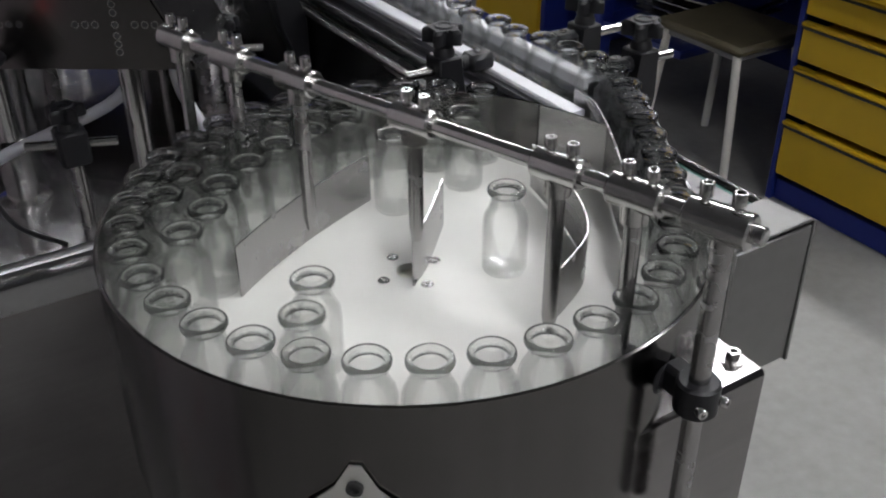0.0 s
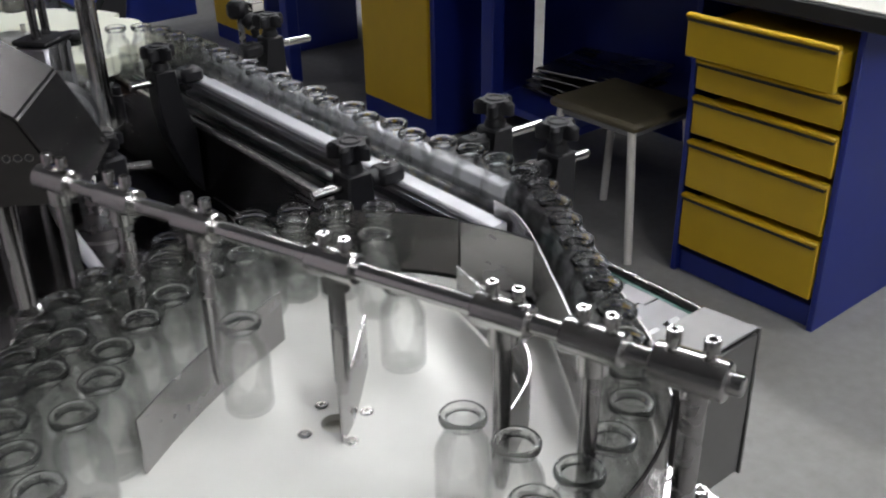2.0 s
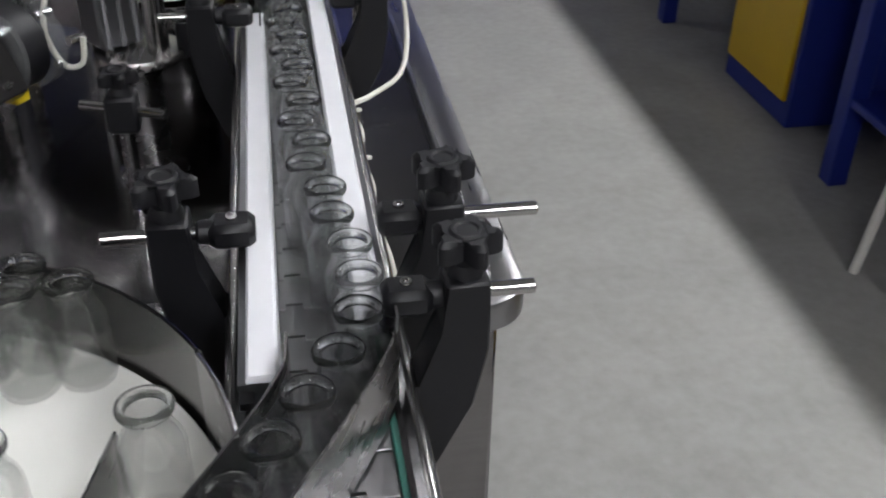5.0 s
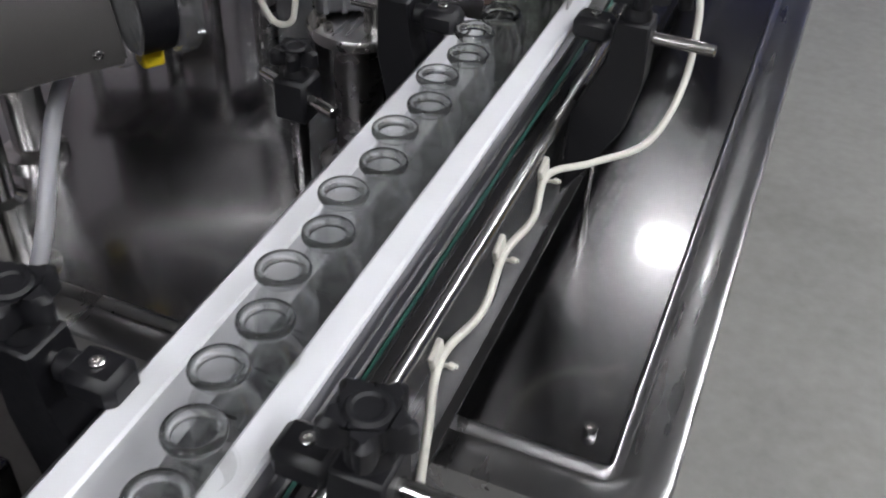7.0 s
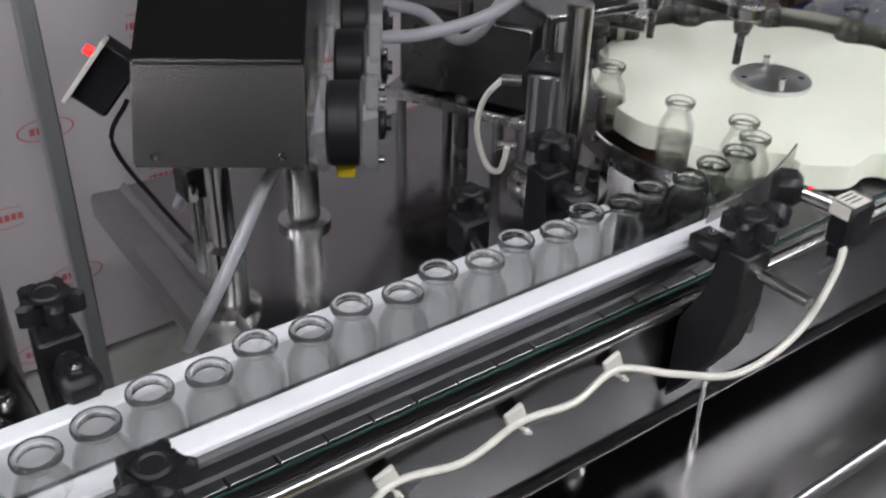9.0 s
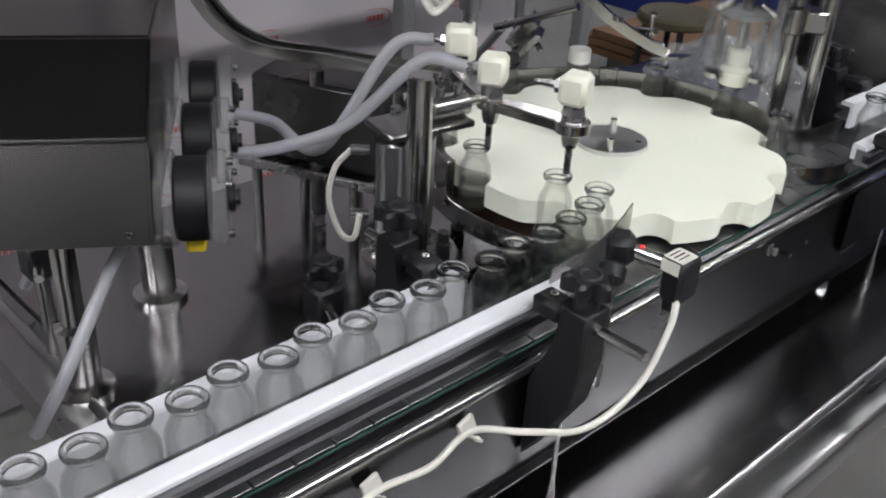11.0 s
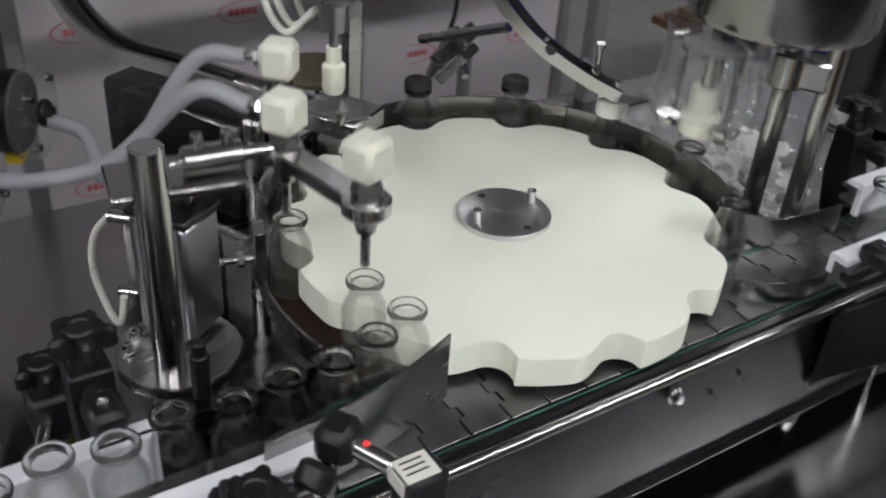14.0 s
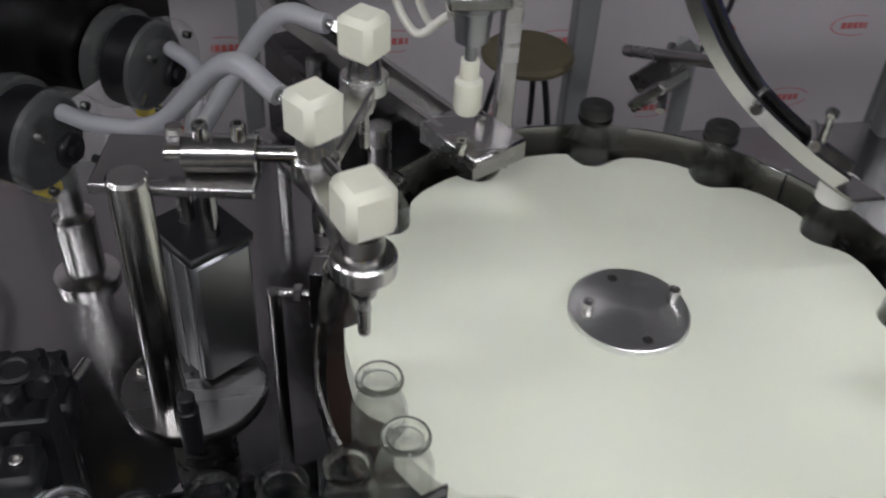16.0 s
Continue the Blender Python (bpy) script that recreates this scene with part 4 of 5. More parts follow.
def star_guard():
    t = thing("star_guard", "rolled stainless guard round the star wheel with a brown backing plate", "guard")
    bm = bmesh.new()
    ring_wall(bm, SC, 0.2465, 62, 258, ZC - 0.02, 0.868, seg=110)
    part("wall", bm, STEEL, t)
    bm = bmesh.new()
    ring_wall(bm, SC, 0.2465, 258, 290, ZC - 0.02, 0.819, seg=110)
    part("low_wall", bm, STEEL, t, "low front part of the guard")
    bm = bmesh.new()
    prism(bm, [(SC[0] + min(0.239 * math.cos(a), 0.046 - SC[0]), SC[1] + 0.239 * math.sin(a)) for a in np.linspace(0, 2 * math.pi, 72, endpoint=False)], ZC - 0.024, ZC - 0.0215)
    part("base_plate", bm, RUST, t, "brown worn base plate")
    bm = bmesh.new()
    lathe(bm, [(0.05, DECK), (0.05, ZC - 0.024)], 24, (*SC, 0))
    lathe(bm, [(0, ZC - 0.02), (0.035, ZC - 0.02), (0.035, 0.82), (0, 0.82)], 24, (*SC, 0))
    part("drive_column", bm, STEEL, t)
    for a in (200, 255, 130):
        bm = bmesh.new()
        x, y = SC[0] + 0.247 * math.cos(radians(a)), SC[1] + 0.247 * math.sin(radians(a))
        box(bm, (x, y, 0.84), (0.012, 0.028, 0.06), 0.001, Matrix.Rotation(radians(a), 4, "Z"))
        br = part("wall_bracket", bm, STEEL, t)
        bm = bmesh.new()
        hx, hy = SC[0] + 0.285 * math.cos(radians(a)), SC[1] + 0.285 * math.sin(radians(a))
        cyl(bm, (x, y, 0.835), (hx, hy, 0.835), 0.004, 10)
        cyl(bm, (SC[0] + 0.262 * math.cos(radians(a)), SC[1] + 0.262 * math.sin(radians(a)), 0.835), (SC[0] + 0.268 * math.cos(radians(a)), SC[1] + 0.268 * math.sin(radians(a)), 0.835), 0.008, 6)
        cyl(bm, (hx, hy, 0.835), (hx, hy, DECK), 0.006, 10)
        part("stay_bolt", bm, POLISHED, br)
    return t


star_guard()
g = thing("infeed_strip", "bent stainless strip leading bottles into the star wheel", "guide strip")
bm = bmesh.new()
sheet(bm, [(0.034, 1.40), (0.030, 1.46), (0.022, 1.50), (0.009, 1.54), (-0.006, 1.578)], ZC + 0.004, 0.881, 0.0008)
part("strip", bm, STEEL, g)
g = thing("back_strip", "thin stainless strip behind the bottles before the star wheel", "guide strip")
bm = bmesh.new()
sheet(bm, [(-0.030, 1.30), (-0.031, 1.40), (-0.036, 1.46), (-0.046, 1.50)], ZC + 0.004, 0.866, 0.0009)
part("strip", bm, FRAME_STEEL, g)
g = thing("outfeed_strip", "curved stainless strip after the star wheel", "guide strip")
bm = bmesh.new()
sheet(bm, [(0.006, 1.905), (0.020, 1.912), (0.036, 1.932), (0.046, 1.965), (0.047, 1.99)], ZC + 0.004, 0.84, 0.0008)
part("strip", bm, STEEL, g)
g = thing("exit_plate", "upright stainless plate at the star wheel exit", "guide strip")
bm = bmesh.new()
sheet(bm, [(-0.060, 1.985), (-0.034, 2.02), (-0.026, 2.10)], ZC + 0.004, 0.85, 0.0009)
part("plate", bm, STEEL, g)


# ---- filling head: moves up and down ----
FILL = thing("filling_head", "filling arm with three nozzles, ivory blocks and milky hoses", "filling head", at=(0, 0, 0))
NOZ = [(-0.067, 1.533), (-0.167, 1.512), (-0.266, 1.553)]
PUMP_OUT = [(-0.383, 1.312, 0.876), (-0.507, 1.392, 0.866)]
for k, (x, y) in enumerate(NOZ):
    bm = bmesh.new()
    zb = 1.003 if k == 0 else 1.0
    box(bm, (x, y, zb), (0.031, 0.031, 0.034), 0.005, Matrix.Rotation(radians(20 + 14 * k), 4, "Z"))
    part("block", bm, BLOCK_WHITE, FILL, "chamfered ivory plastic block")
    bm = bmesh.new()
    lathe(bm, [(0, 0.906), (0.0038, 0.906), (0.004, 0.909), (0.004, 0.936), (0.0075, 0.938), (0.0095, 0.946), (0.0095, 0.956), (0.0125, 0.957), (0.0125, 0.978), (0.011, 0.981), (0.011, 0.992), (0, 0.992)], 18, (x, y, 0))
    part("nozzle", bm, STEEL, FILL, "slim stainless filling needle")
    bm = bmesh.new()
    d = Vector((-0.72, -0.30 - 0.35 * k, 0)).normalized()
    p = Vector((x, y, zb))
    cyl(bm, p + d * 0.014, p + d * 0.022, 0.008, 6)
    cyl(bm, p + d * 0.020, p + d * 0.046, 0.0042, 12, 0, 0.0032)
    part("hose_nipple", bm, POLISHED, FILL)
    if k:
        s = p + d * 0.03
        e = Vector(PUMP_OUT[k - 1])
        bm = bmesh.new()
        low = s.lerp(e, 0.5) + Vector((0, 0, -0.016)) if k == 1 else Vector((-0.36, 1.42, 0.862))
        hose_mesh(bm, [s, s + d * 0.05 + Vector((0, 0, 0.003 if k == 1 else -0.012)), low, s.lerp(e, 0.8) + Vector((0, 0, -0.014 if k == 1 else -0.03)), e], 0.0075, 12)
        part("hose", bm, HOSE, FILL, "milky silicone hose")
for p, q in ((NOZ[0], NOZ[1]), (NOZ[1], NOZ[2])):
    bm = bmesh.new()
    sweep(bm, [Vector((*p, 0.962)), Vector((*q, 0.962))], [(-0.012, -0.006), (0.012, -0.006), (0.012, 0.004), (0.010, 0.006), (-0.010, 0.006), (-0.012, 0.004)])
    part("arm_plate", bm, POLISHED, FILL, "thick polished steel arm plate")
for p, r in zip(NOZ, (0.0195, 0.016, 0.018)):
    bm = bmesh.new()
    cyl(bm, (*p, 0.9552), (*p, 0.9688), r, 28, 0.0015)
    part("arm_boss", bm, POLISHED, FILL, "round steel boss")
bm = bmesh.new()
AX = Vector((-0.179, 1.418, 0.968))
AE = Vector((-0.166, 1.512, 0.969))
cyl(bm, AX.lerp(AE, 0.0), AE, 0.0055, 14)
cyl(bm, AX.lerp(AE, 0.12), AX.lerp(AE, 0.62), 0.0125, 18, 0.001)
cyl(bm, AE, (NOZ[1][0], NOZ[1][1], 0.962), 0.0055, 14)
sl = part("slide_sleeve", bm, POLISHED, FILL, "turned sleeve with two screws")
for k in (0.25, 0.5):
    bm = bmesh.new()
    q = AX.lerp(AE, k)
    hex_bolt(bm, q + Vector((0, 0, 0.012)), 0.005, 0.011)
    part("sleeve_screw", bm, POLISHED, sl)
bm = bmesh.new()
box(bm, (-0.188, 1.425, 0.951), (0.06, 0.105, 0.008), 0.0015, Matrix.Rotation(radians(-9), 4, "Z"))
cyl(bm, (-0.222, 1.420, 0.96), (-0.222, 1.420, 0.86), 0.006, 12)
cyl(bm, (-0.202, 1.438, 0.96), (-0.202, 1.438, 0.86), 0.006, 12)
part("lift_plate", bm, STEEL, FILL, "stainless lift plate on piston rods")


def fill_stand():
    t = thing("filler_stand", "pneumatic lift cylinder and round guide column on the deck", "lift stand")
    bm = bmesh.new()
    cyl(bm, (-0.156, 1.396, 0.80), (-0.156, 1.396, 1.02), 0.0135, 22, 0.002)
    part("guide_column", bm, POLISHED, t, "polished round guide column")
    bm = bmesh.new()
    box(bm, (-0.212, 1.428, 0.866), (0.058, 0.050, 0.118), 0.004, Matrix.Rotation(radians(35), 4, "Z"))
    cy = part("cylinder_body", bm, ALU, t, "ribbed aluminium cylinder body")
    for k in (-0.019, 0.0, 0.019):
        bm = bmesh.new()
        box(bm, (-0.212 + 0.0245 * math.sin(radians(35)) + k * 0.82, 1.428 - 0.0245 * math.cos(radians(35)) + k * 0.57, 0.866), (0.005, 0.003, 0.116), 0.0, Matrix.Rotation(radians(35), 4, "Z"))
        part("rib", bm, GREY_PAINT, cy)
    bm = bmesh.new()
    box(bm, (-0.212, 1.428, 0.929), (0.062, 0.054, 0.008), 0.002, Matrix.Rotation(radians(35), 4, "Z"))
    part("cylinder_cap", bm, BLACK, cy)
    bm = bmesh.new()
    lathe(bm, [(0, 0.791), (0.054, 0.791), (0.056, 0.793), (0.056, 0.800), (0.054, 0.803), (0, 0.803)], 40, (-0.182, 1.412, 0))
    part("flange", bm, STEEL, t, "round steel base flange")
    bm = bmesh.new()
    lathe(bm, [(0.045, DECK), (0.045, DECK + 0.006), (0.026, DECK + 0.012), (0.026, 0.765), (0.034, 0.785), (0.034, 0.79)], 24, (-0.186, 1.412, 0))
    part("pedestal", bm, STEEL, t)
    for k in ((-0.212, 1.383, 0.80), (-0.198, 1.372, 0.80)):
        bm = bmesh.new()
        hex_bolt(bm, k, 0.005, 0.012)
        part("flange_bolt", bm, POLISHED, t)
    for z in (0.825, 0.905):
        bm = bmesh.new()
        cyl(bm, (-0.244, 1.402, z), (-0.258, 1.386, z), 0.006, 10)
        part("air_fitting", bm, POLISHED, t)
    bm = bmesh.new()
    hose_mesh(bm, [(-0.258, 1.386, 0.905), (-0.272, 1.374, 0.88), (-0.278, 1.370, 0.84), (-0.265, 1.376, 0.80), (-0.245, 1.38, 0.80), (-0.240, 1.385, 0.83)], 0.0034, 8)
    part("air_tube", bm, CABLE, t, "thin white air tube")
    bm = bmesh.new()
    cyl(bm, (-0.128, 1.412, 0.79), (-0.128, 1.412, 0.835), 0.008, 14, 0.001)
    cyl(bm, (-0.128, 1.412, 0.835), (-0.128, 1.412, 0.848), 0.0065, 12, 0.001)
    part("limit_switch", bm, BLACK, t)
    return t


fill_stand()


# ---- pump cabinet ----
def pump_unit():
    t = thing("dosing_pump", "stainless pump housing with two peristaltic pump heads", "pump")
    n = Vector((0.838, -0.545, 0))
    e = Vector((0.545, 0.838, 0))
    o = Vector((-0.337, 0.993, 0))

    def P(a, b, z):
        return o + e * a - n * b + Vector((0, 0, z))
    z0, z1, wd, dp = 0.872, 0.965, 0.168, 0.46
    side = [(0, z0), (0.046, z1), (0.15, 1.035), (dp, 1.055), (dp, z0)]
    bm = bmesh.new()
    va = [bm.verts.new(P(0, b, z)) for b, z in side]
    vb = [bm.verts.new(P(wd, b, z)) for b, z in side]
    for i in range(5):
        j = (i + 1) % 5
        bm.faces.new((va[i], va[j], vb[j], vb[i]))
    bm.faces.new(va[::-1])
    bm.faces.new(vb)
    bmesh.ops.recalc_face_normals(bm, faces=bm.faces)
    bmesh.ops.bevel(bm, geom=list(bm.edges), offset=0.003, segments=2, affect="EDGES")
    part("housing", bm, PUMP_STEEL, t, smooth=False, label="folded stainless housing with a sloped lid")
    for a in (0.022, wd - 0.022):
        bm = bmesh.new()
        hex_bolt(bm, P(a, 0.0055, z0 + 0.012), 0.0042, 0.003, n)
        part("front_screw", bm, POLISHED, t)
    # punched vents in the side: two rows crossing
    holes = [(0.085 + 0.011 * k, 0.925) for k in (-4, -3, -2, 0, 2, 3, 4)] + [(0.085, 0.925 + 0.0105 * k) for k in (-3, -2.1, -1.2, 1.3, 2.2, 3.1)]
    holes += [(0.235 + 0.011 * k, 0.925) for k in (-4, -3, -2, 0, 2, 3, 4)] + [(0.235, 0.925 + 0.0105 * k) for k in (-3, -2.1, -1.2, 1.3, 2.2, 3.1)]
    for b, z in holes:
        bm = bmesh.new()
        c = P(0, b, z)
        cyl(bm, c - e * 0.0009, c + e * 0.001, 0.0034, 12)
        vh = part("vent_hole", bm, BLACK_RUBBER, t)
        bm = bmesh.new()
        cyl(bm, c - e * 0.0005, c + e * 0.001, 0.0043, 14)
        part("hole_rim", bm, POLISHED, vh, "bright punched rim")
    for k, b in enumerate((0.064, 0.212, 0.360)):
        c = P(wd + 0.001, b, 0.892)
        bm = bmesh.new()
        cyl(bm, c + e * 0.001, c + e * 0.018, 0.050, 36, 0.002)
        hd = part("rear_plate", bm, ACRYLIC, t, "clear acrylic pump plate")
        bm = bmesh.new()
        cyl(bm, c + e * 0.018, c + e * 0.052, 0.044, 36, 0.003)
        part("rotor_body", bm, BLACK, t, "dark ribbed pump body")
        bm = bmesh.new()
        cyl(bm, c + e * 0.052, c + e * 0.070, 0.050, 36, 0.002)
        fc = part("front_plate", bm, ACRYLIC, t, "clear acrylic pump plate")
        bm = bmesh.new()
        cyl(bm, c + e * 0.070, c + e * 0.078, 0.015, 20, 0.002)
        cyl(bm, c + e * 0.078, c + e * 0.083, 0.008, 6)
        part("hub", bm, BLACK, fc)
        for q in range(4):
            aa = radians(45 + 90 * q)
            bm = bmesh.new()
            cc = c + e * 0.070 + n * (0.039 * math.cos(aa)) + Vector((0, 0, 0.039 * math.sin(aa)))
            cyl(bm, cc, cc + e * 0.006, 0.004, 10)
            part("plate_screw", bm, POLISHED, fc)
        bm = bmesh.new()
        box(bm, c + e * 0.035 + Vector((0, 0, -0.050)), (0.020, 0.020, 0.018), 0.002, Matrix.Rotation(math.atan2(e.y, e.x), 4, "Z"))
        part("latch", bm, YELLOW_CLIP, t, "yellow plastic latch")
    # display box on the far flank
    bm = bmesh.new()
    box(bm, P(-0.080, 0.222, 0.875), (0.05, 0.026, 0.085), 0.004, Matrix.Rotation(math.atan2(e.y, e.x), 4, "Z") @ Matrix.Rotation(radians(38), 4, "Y"))
    cyl(bm, P(0.0, 0.222, 0.888), P(-0.075, 0.222, 0.880), 0.008, 12)
    db = part("controller", bm, BLACK, t, "black controller box")
    bm = bmesh.new()
    box(bm, P(-0.098, 0.210, 0.888), (0.006, 0.028, 0.09), 0.001, Matrix.Rotation(math.atan2(e.y, e.x), 4, "Z") @ Matrix.Rotation(radians(38), 4, "Y"))
    part("face_plate", bm, CABLE, db, "pale face plate")
    bm = bmesh.new()
    box(bm, P(-0.088, 0.202, 0.915), (0.010, 0.012, 0.008), 0.001, Matrix.Rotation(math.atan2(e.y, e.x), 4, "Z") @ Matrix.Rotation(radians(38), 4, "Y"))
    part("digit_display", bm, LED_RED, db, "lit red digits")
    for a, b in ((0.06, 0.10), (0.13, 0.30)):
        bm = bmesh.new()
        c = P(a, b, 0)
        lathe(bm, [(0, DECK), (0.036, DECK), (0.036, DECK + 0.008), (0.022, DECK + 0.012), (0.022, DECK + 0.09), (0.0135, DECK + 0.095), (0.0135, z0), (0, z0)], 22, (c.x, c.y, 0))
        part("support_column", bm, POLISHED, t, "round polished support column with a collar")
    for a, b, q in ((0.15, 0.06, (-0.335, 1.02, 0.64)), (0.10, 0.12, (-0.60, 1.12, 0.66))):
        bm = bmesh.new()
        c = P(a, b, z0)
        hose_mesh(bm, [c, c + Vector((-0.02, -0.03, -0.06)), Vector(q) + Vector((0.03, 0.03, 0.08)), Vector(q)], 0.0075, 12)
        part("inlet_hose", bm, HOSE, t, "milky silicone inlet hose")
    bm = bmesh.new()
    c = P(-0.06, 0.222, 0.845)
    hose_mesh(bm, [c, c + Vector((-0.02, -0.02, -0.06)), c + Vector((0.0, 0.02, -0.15)), c + Vector((0.06, 0.06, -0.22))], 0.003, 8)
    part("control_lead", bm, BLACK, t)
    return t


pump_unit()

# loose hand-knob stand and a fixing arm on the deck
for kx, ky, kz in ((-0.47, 1.10, 0.80), (-0.195, 1.30, 0.80)):
    t = thing("knob_stand", "black hand knob on a short steel deck stand", "clamp stand", "clamp stands", (kx, ky, 0))
    bm = bmesh.new()
    cyl(bm, (0, 0, DECK), (0, 0, kz - 0.03), 0.009, 14)
    part("stem", bm, STEEL, t)
    bm = bmesh.new()
    box(bm, (0, 0, kz - 0.03), (0.036, 0.036, 0.045), 0.004)
    part("block", bm, BLACK, t)
    bm = bmesh.new()
    star_knob(bm, (0, 0, kz + 0.006), 0.024, 0.022)
    part("knob", bm, BLACK, t)
    bm = bmesh.new()
    cyl(bm, (-0.05, 0.02, kz - 0.028), (0.05, -0.02, kz - 0.028), 0.006, 12, 0.001)
    part("cross_rod", bm, POLISHED, t)


# ---- stopper station, cap chutes and gantry ----
def channel_sweep(t, pts, w=0.034, h=0.016):
    path = smooth_path(pts, 6)
    bm = bmesh.new()
    sweep(bm, path, [(-w / 2, 0), (w / 2, 0), (w / 2, h), (w / 2 - 0.006, h), (w / 2 - 0.006, 0.003), (-w / 2 + 0.006, 0.003), (-w / 2 + 0.006, h), (-w / 2, h)])
    part("channel", bm, POLISHED, t, "bright steel channel")
    # narrow dark strip along the bottom of the groove
    bm = bmesh.new()
    sweep(bm, path[:-4], rect(w - 0.021, 0.004, 0.005))
    part("groove_strip", bm, BLACK_RUBBER, t, "dark strip along the channel groove")


t = thing("stopper_chute", "steel chute feeding stoppers to the star wheel", "chute", "chutes")
channel_sweep(t, [(-0.80, 1.42, 1.22), (-0.76, 1.44, 1.06), (-0.70, 1.465, 0.95), (-0.62, 1.495, 0.905), (-0.52, 1.55, 0.902), (-0.36, 1.64, 0.90)])
bm = bmesh.new()
box(bm, (-0.345, 1.655, 0.905), (0.075, 0.06, 0.022), 0.002, Matrix.Rotation(radians(30), 4, "Z"))
part("end_plate", bm, STEEL, t)
for k in (-0.02, 0.02):
    bm = bmesh.new()
    hex_bolt(bm, (-0.33 + k, 1.65 - k * 0.6, 0.917), 0.005, 0.012)
    part("plate_bolt", bm, POLISHED, t)
bm = bmesh.new()
cyl(bm, (-0.52, 1.53, DECK), (-0.52, 1.53, 0.895), 0.011, 16)
part("support", bm, STEEL, t)
bm = bmesh.new()
cyl(bm, (-0.40, 1.58, DECK), (-0.40, 1.58, 0.89), 0.011, 16)
part("support", bm, STEEL, t)

t = thing("feeder_base", "dark steel feeder drive box under the stopper chute", "drive box", at=(-0.53, 1.56, 0))
turn = Matrix.Rotation(radians(26), 4, "Z")
bm = bmesh.new()
box(bm, (0, 0, 0.815), (0.21, 0.085, 0.125), 0.006, turn)
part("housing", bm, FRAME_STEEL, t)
bm = bmesh.new()
box(bm, (0, 0, 0.742), (0.25, 0.11, 0.016), 0.003, turn)
part("base_plate", bm, STEEL, t)
for dx, dy in ((-0.09, -0.07), (0.07, -0.01), (-0.08, 0.01), (0.09, 0.06)):
    bm = bmesh.new()
    cyl(bm, (dx, dy, DECK), (dx, dy, 0.736), 0.008, 12)
    part("leg", bm, POLISHED, t)
t = thing("stopper_press", "pneumatic stopper press above the star wheel guard", "press")
bm = bmesh.new()
lathe(bm, [(0, 0.935), (0.010, 0.935), (0.012, 0.94), (0.012, 0.965), (0.008, 0.968), (0.008, 0.985), (0, 0.985)], 18, (-0.345, 1.648, 0))
part("tip", bm, BLOCK_WHITE, t, "ivory plastic press tip")
bm = bmesh.new()
lathe(bm, [(0, 0.98), (0.005, 0.98), (0.005, 1.0), (0.014, 1.003), (0.016, 1.03), (0.022, 1.034), (0.022, 1.10), (0.018, 1.104), (0.018, 1.25), (0, 1.25)], 20, (-0.345, 1.648, 0))
part("cylinder", bm, ALU, t)
bm = bmesh.new()
box(bm, (-0.345, 1.648, 1.045), (0.05, 0.05, 0.012), 0.002)
part("flange", bm, STEEL, t)
for k, (dx, dy) in enumerate(((-0.025, -0.02), (-0.015, -0.03), (-0.035, -0.005))):
    bm = bmesh.new()
    hose_mesh(bm, [(-0.345 + dx * 0.6, 1.648 + dy * 0.6, 1.02), (-0.345 + dx * 1.6, 1.648 + dy * 1.5, 1.0), (-0.345 + dx * 2.4, 1.648 + dy * 2.2, 1.07), (-0.36 + dx * 3, 1.64 + dy * 2, 1.28)], 0.0036, 8)
    part("air_tube", bm, CABLE, t)
bm = bmesh.new()
box(bm, (-0.385, 1.69, 0.95), (0.016, 0.016, 0.64), 0.001)
part("press_post", bm, STEEL, t)

t = thing("cap_chute", "curved steel chute dropping caps onto the bottles", "chute", "chutes")
channel_sweep(t, [(-0.415, 1.785, 1.25), (-0.392, 1.80, 1.15), (-0.366, 1.822, 1.065), (-0.337, 1.846, 1.006), (-0.303, 1.878, 0.962), (-0.270, 1.920, 0.929), (-0.246, 1.952, 0.911)], 0.03, 0.014)
for p0, p1 in (((-0.318, 1.895, 0.958), (-0.268, 1.868, 0.972)), ((-0.285, 1.935, 0.945), (-0.235, 1.908, 0.957)), ((-0.262, 1.932, 0.925), (-0.258, 1.930, 0.975))):
    bm = bmesh.new()
    cyl(bm, p0, p1, 0.0035, 12, 0.0008)
    cyl(bm, Vector(p1).lerp(Vector(p0), 0.12), p1, 0.0055, 12, 0.001)
    part("guide_pin", bm, POLISHED, t)
bm = bmesh.new()
box(bm, (-0.235, 1.955, 0.912), (0.05, 0.03, 0.003), 0.0, Matrix.Rotation(radians(-15), 4, "Y"))
part("tongue", bm, STEEL, t)
bm = bmesh.new()
m_tilt = Matrix.Rotation(radians(35), 4, "Z") @ Matrix.Rotation(radians(40), 4, "Y")
box(bm, (-0.440, 1.862, 0.915), (0.020, 0.045, 0.055), 0.002, m_tilt)
box(bm, (-0.418, 1.852, 0.902), (0.012, 0.045, 0.05), 0.002, m_tilt)
cyl(bm, (-0.475, 1.835, 0.915), (-0.345, 1.868, 0.972), 0.006, 12)
cyl(bm, (-0.455, 1.872, 0.93), (-0.385, 1.842, 0.90), 0.0045, 10)
part("hanger_clamp", bm, STEEL, t)
bm = bmesh.new()
cyl(bm, (-0.47, 1.90, DECK), (-0.47, 1.90, 0.92), 0.009, 12)
part("hanger_post", bm, GREY_PAINT, t)

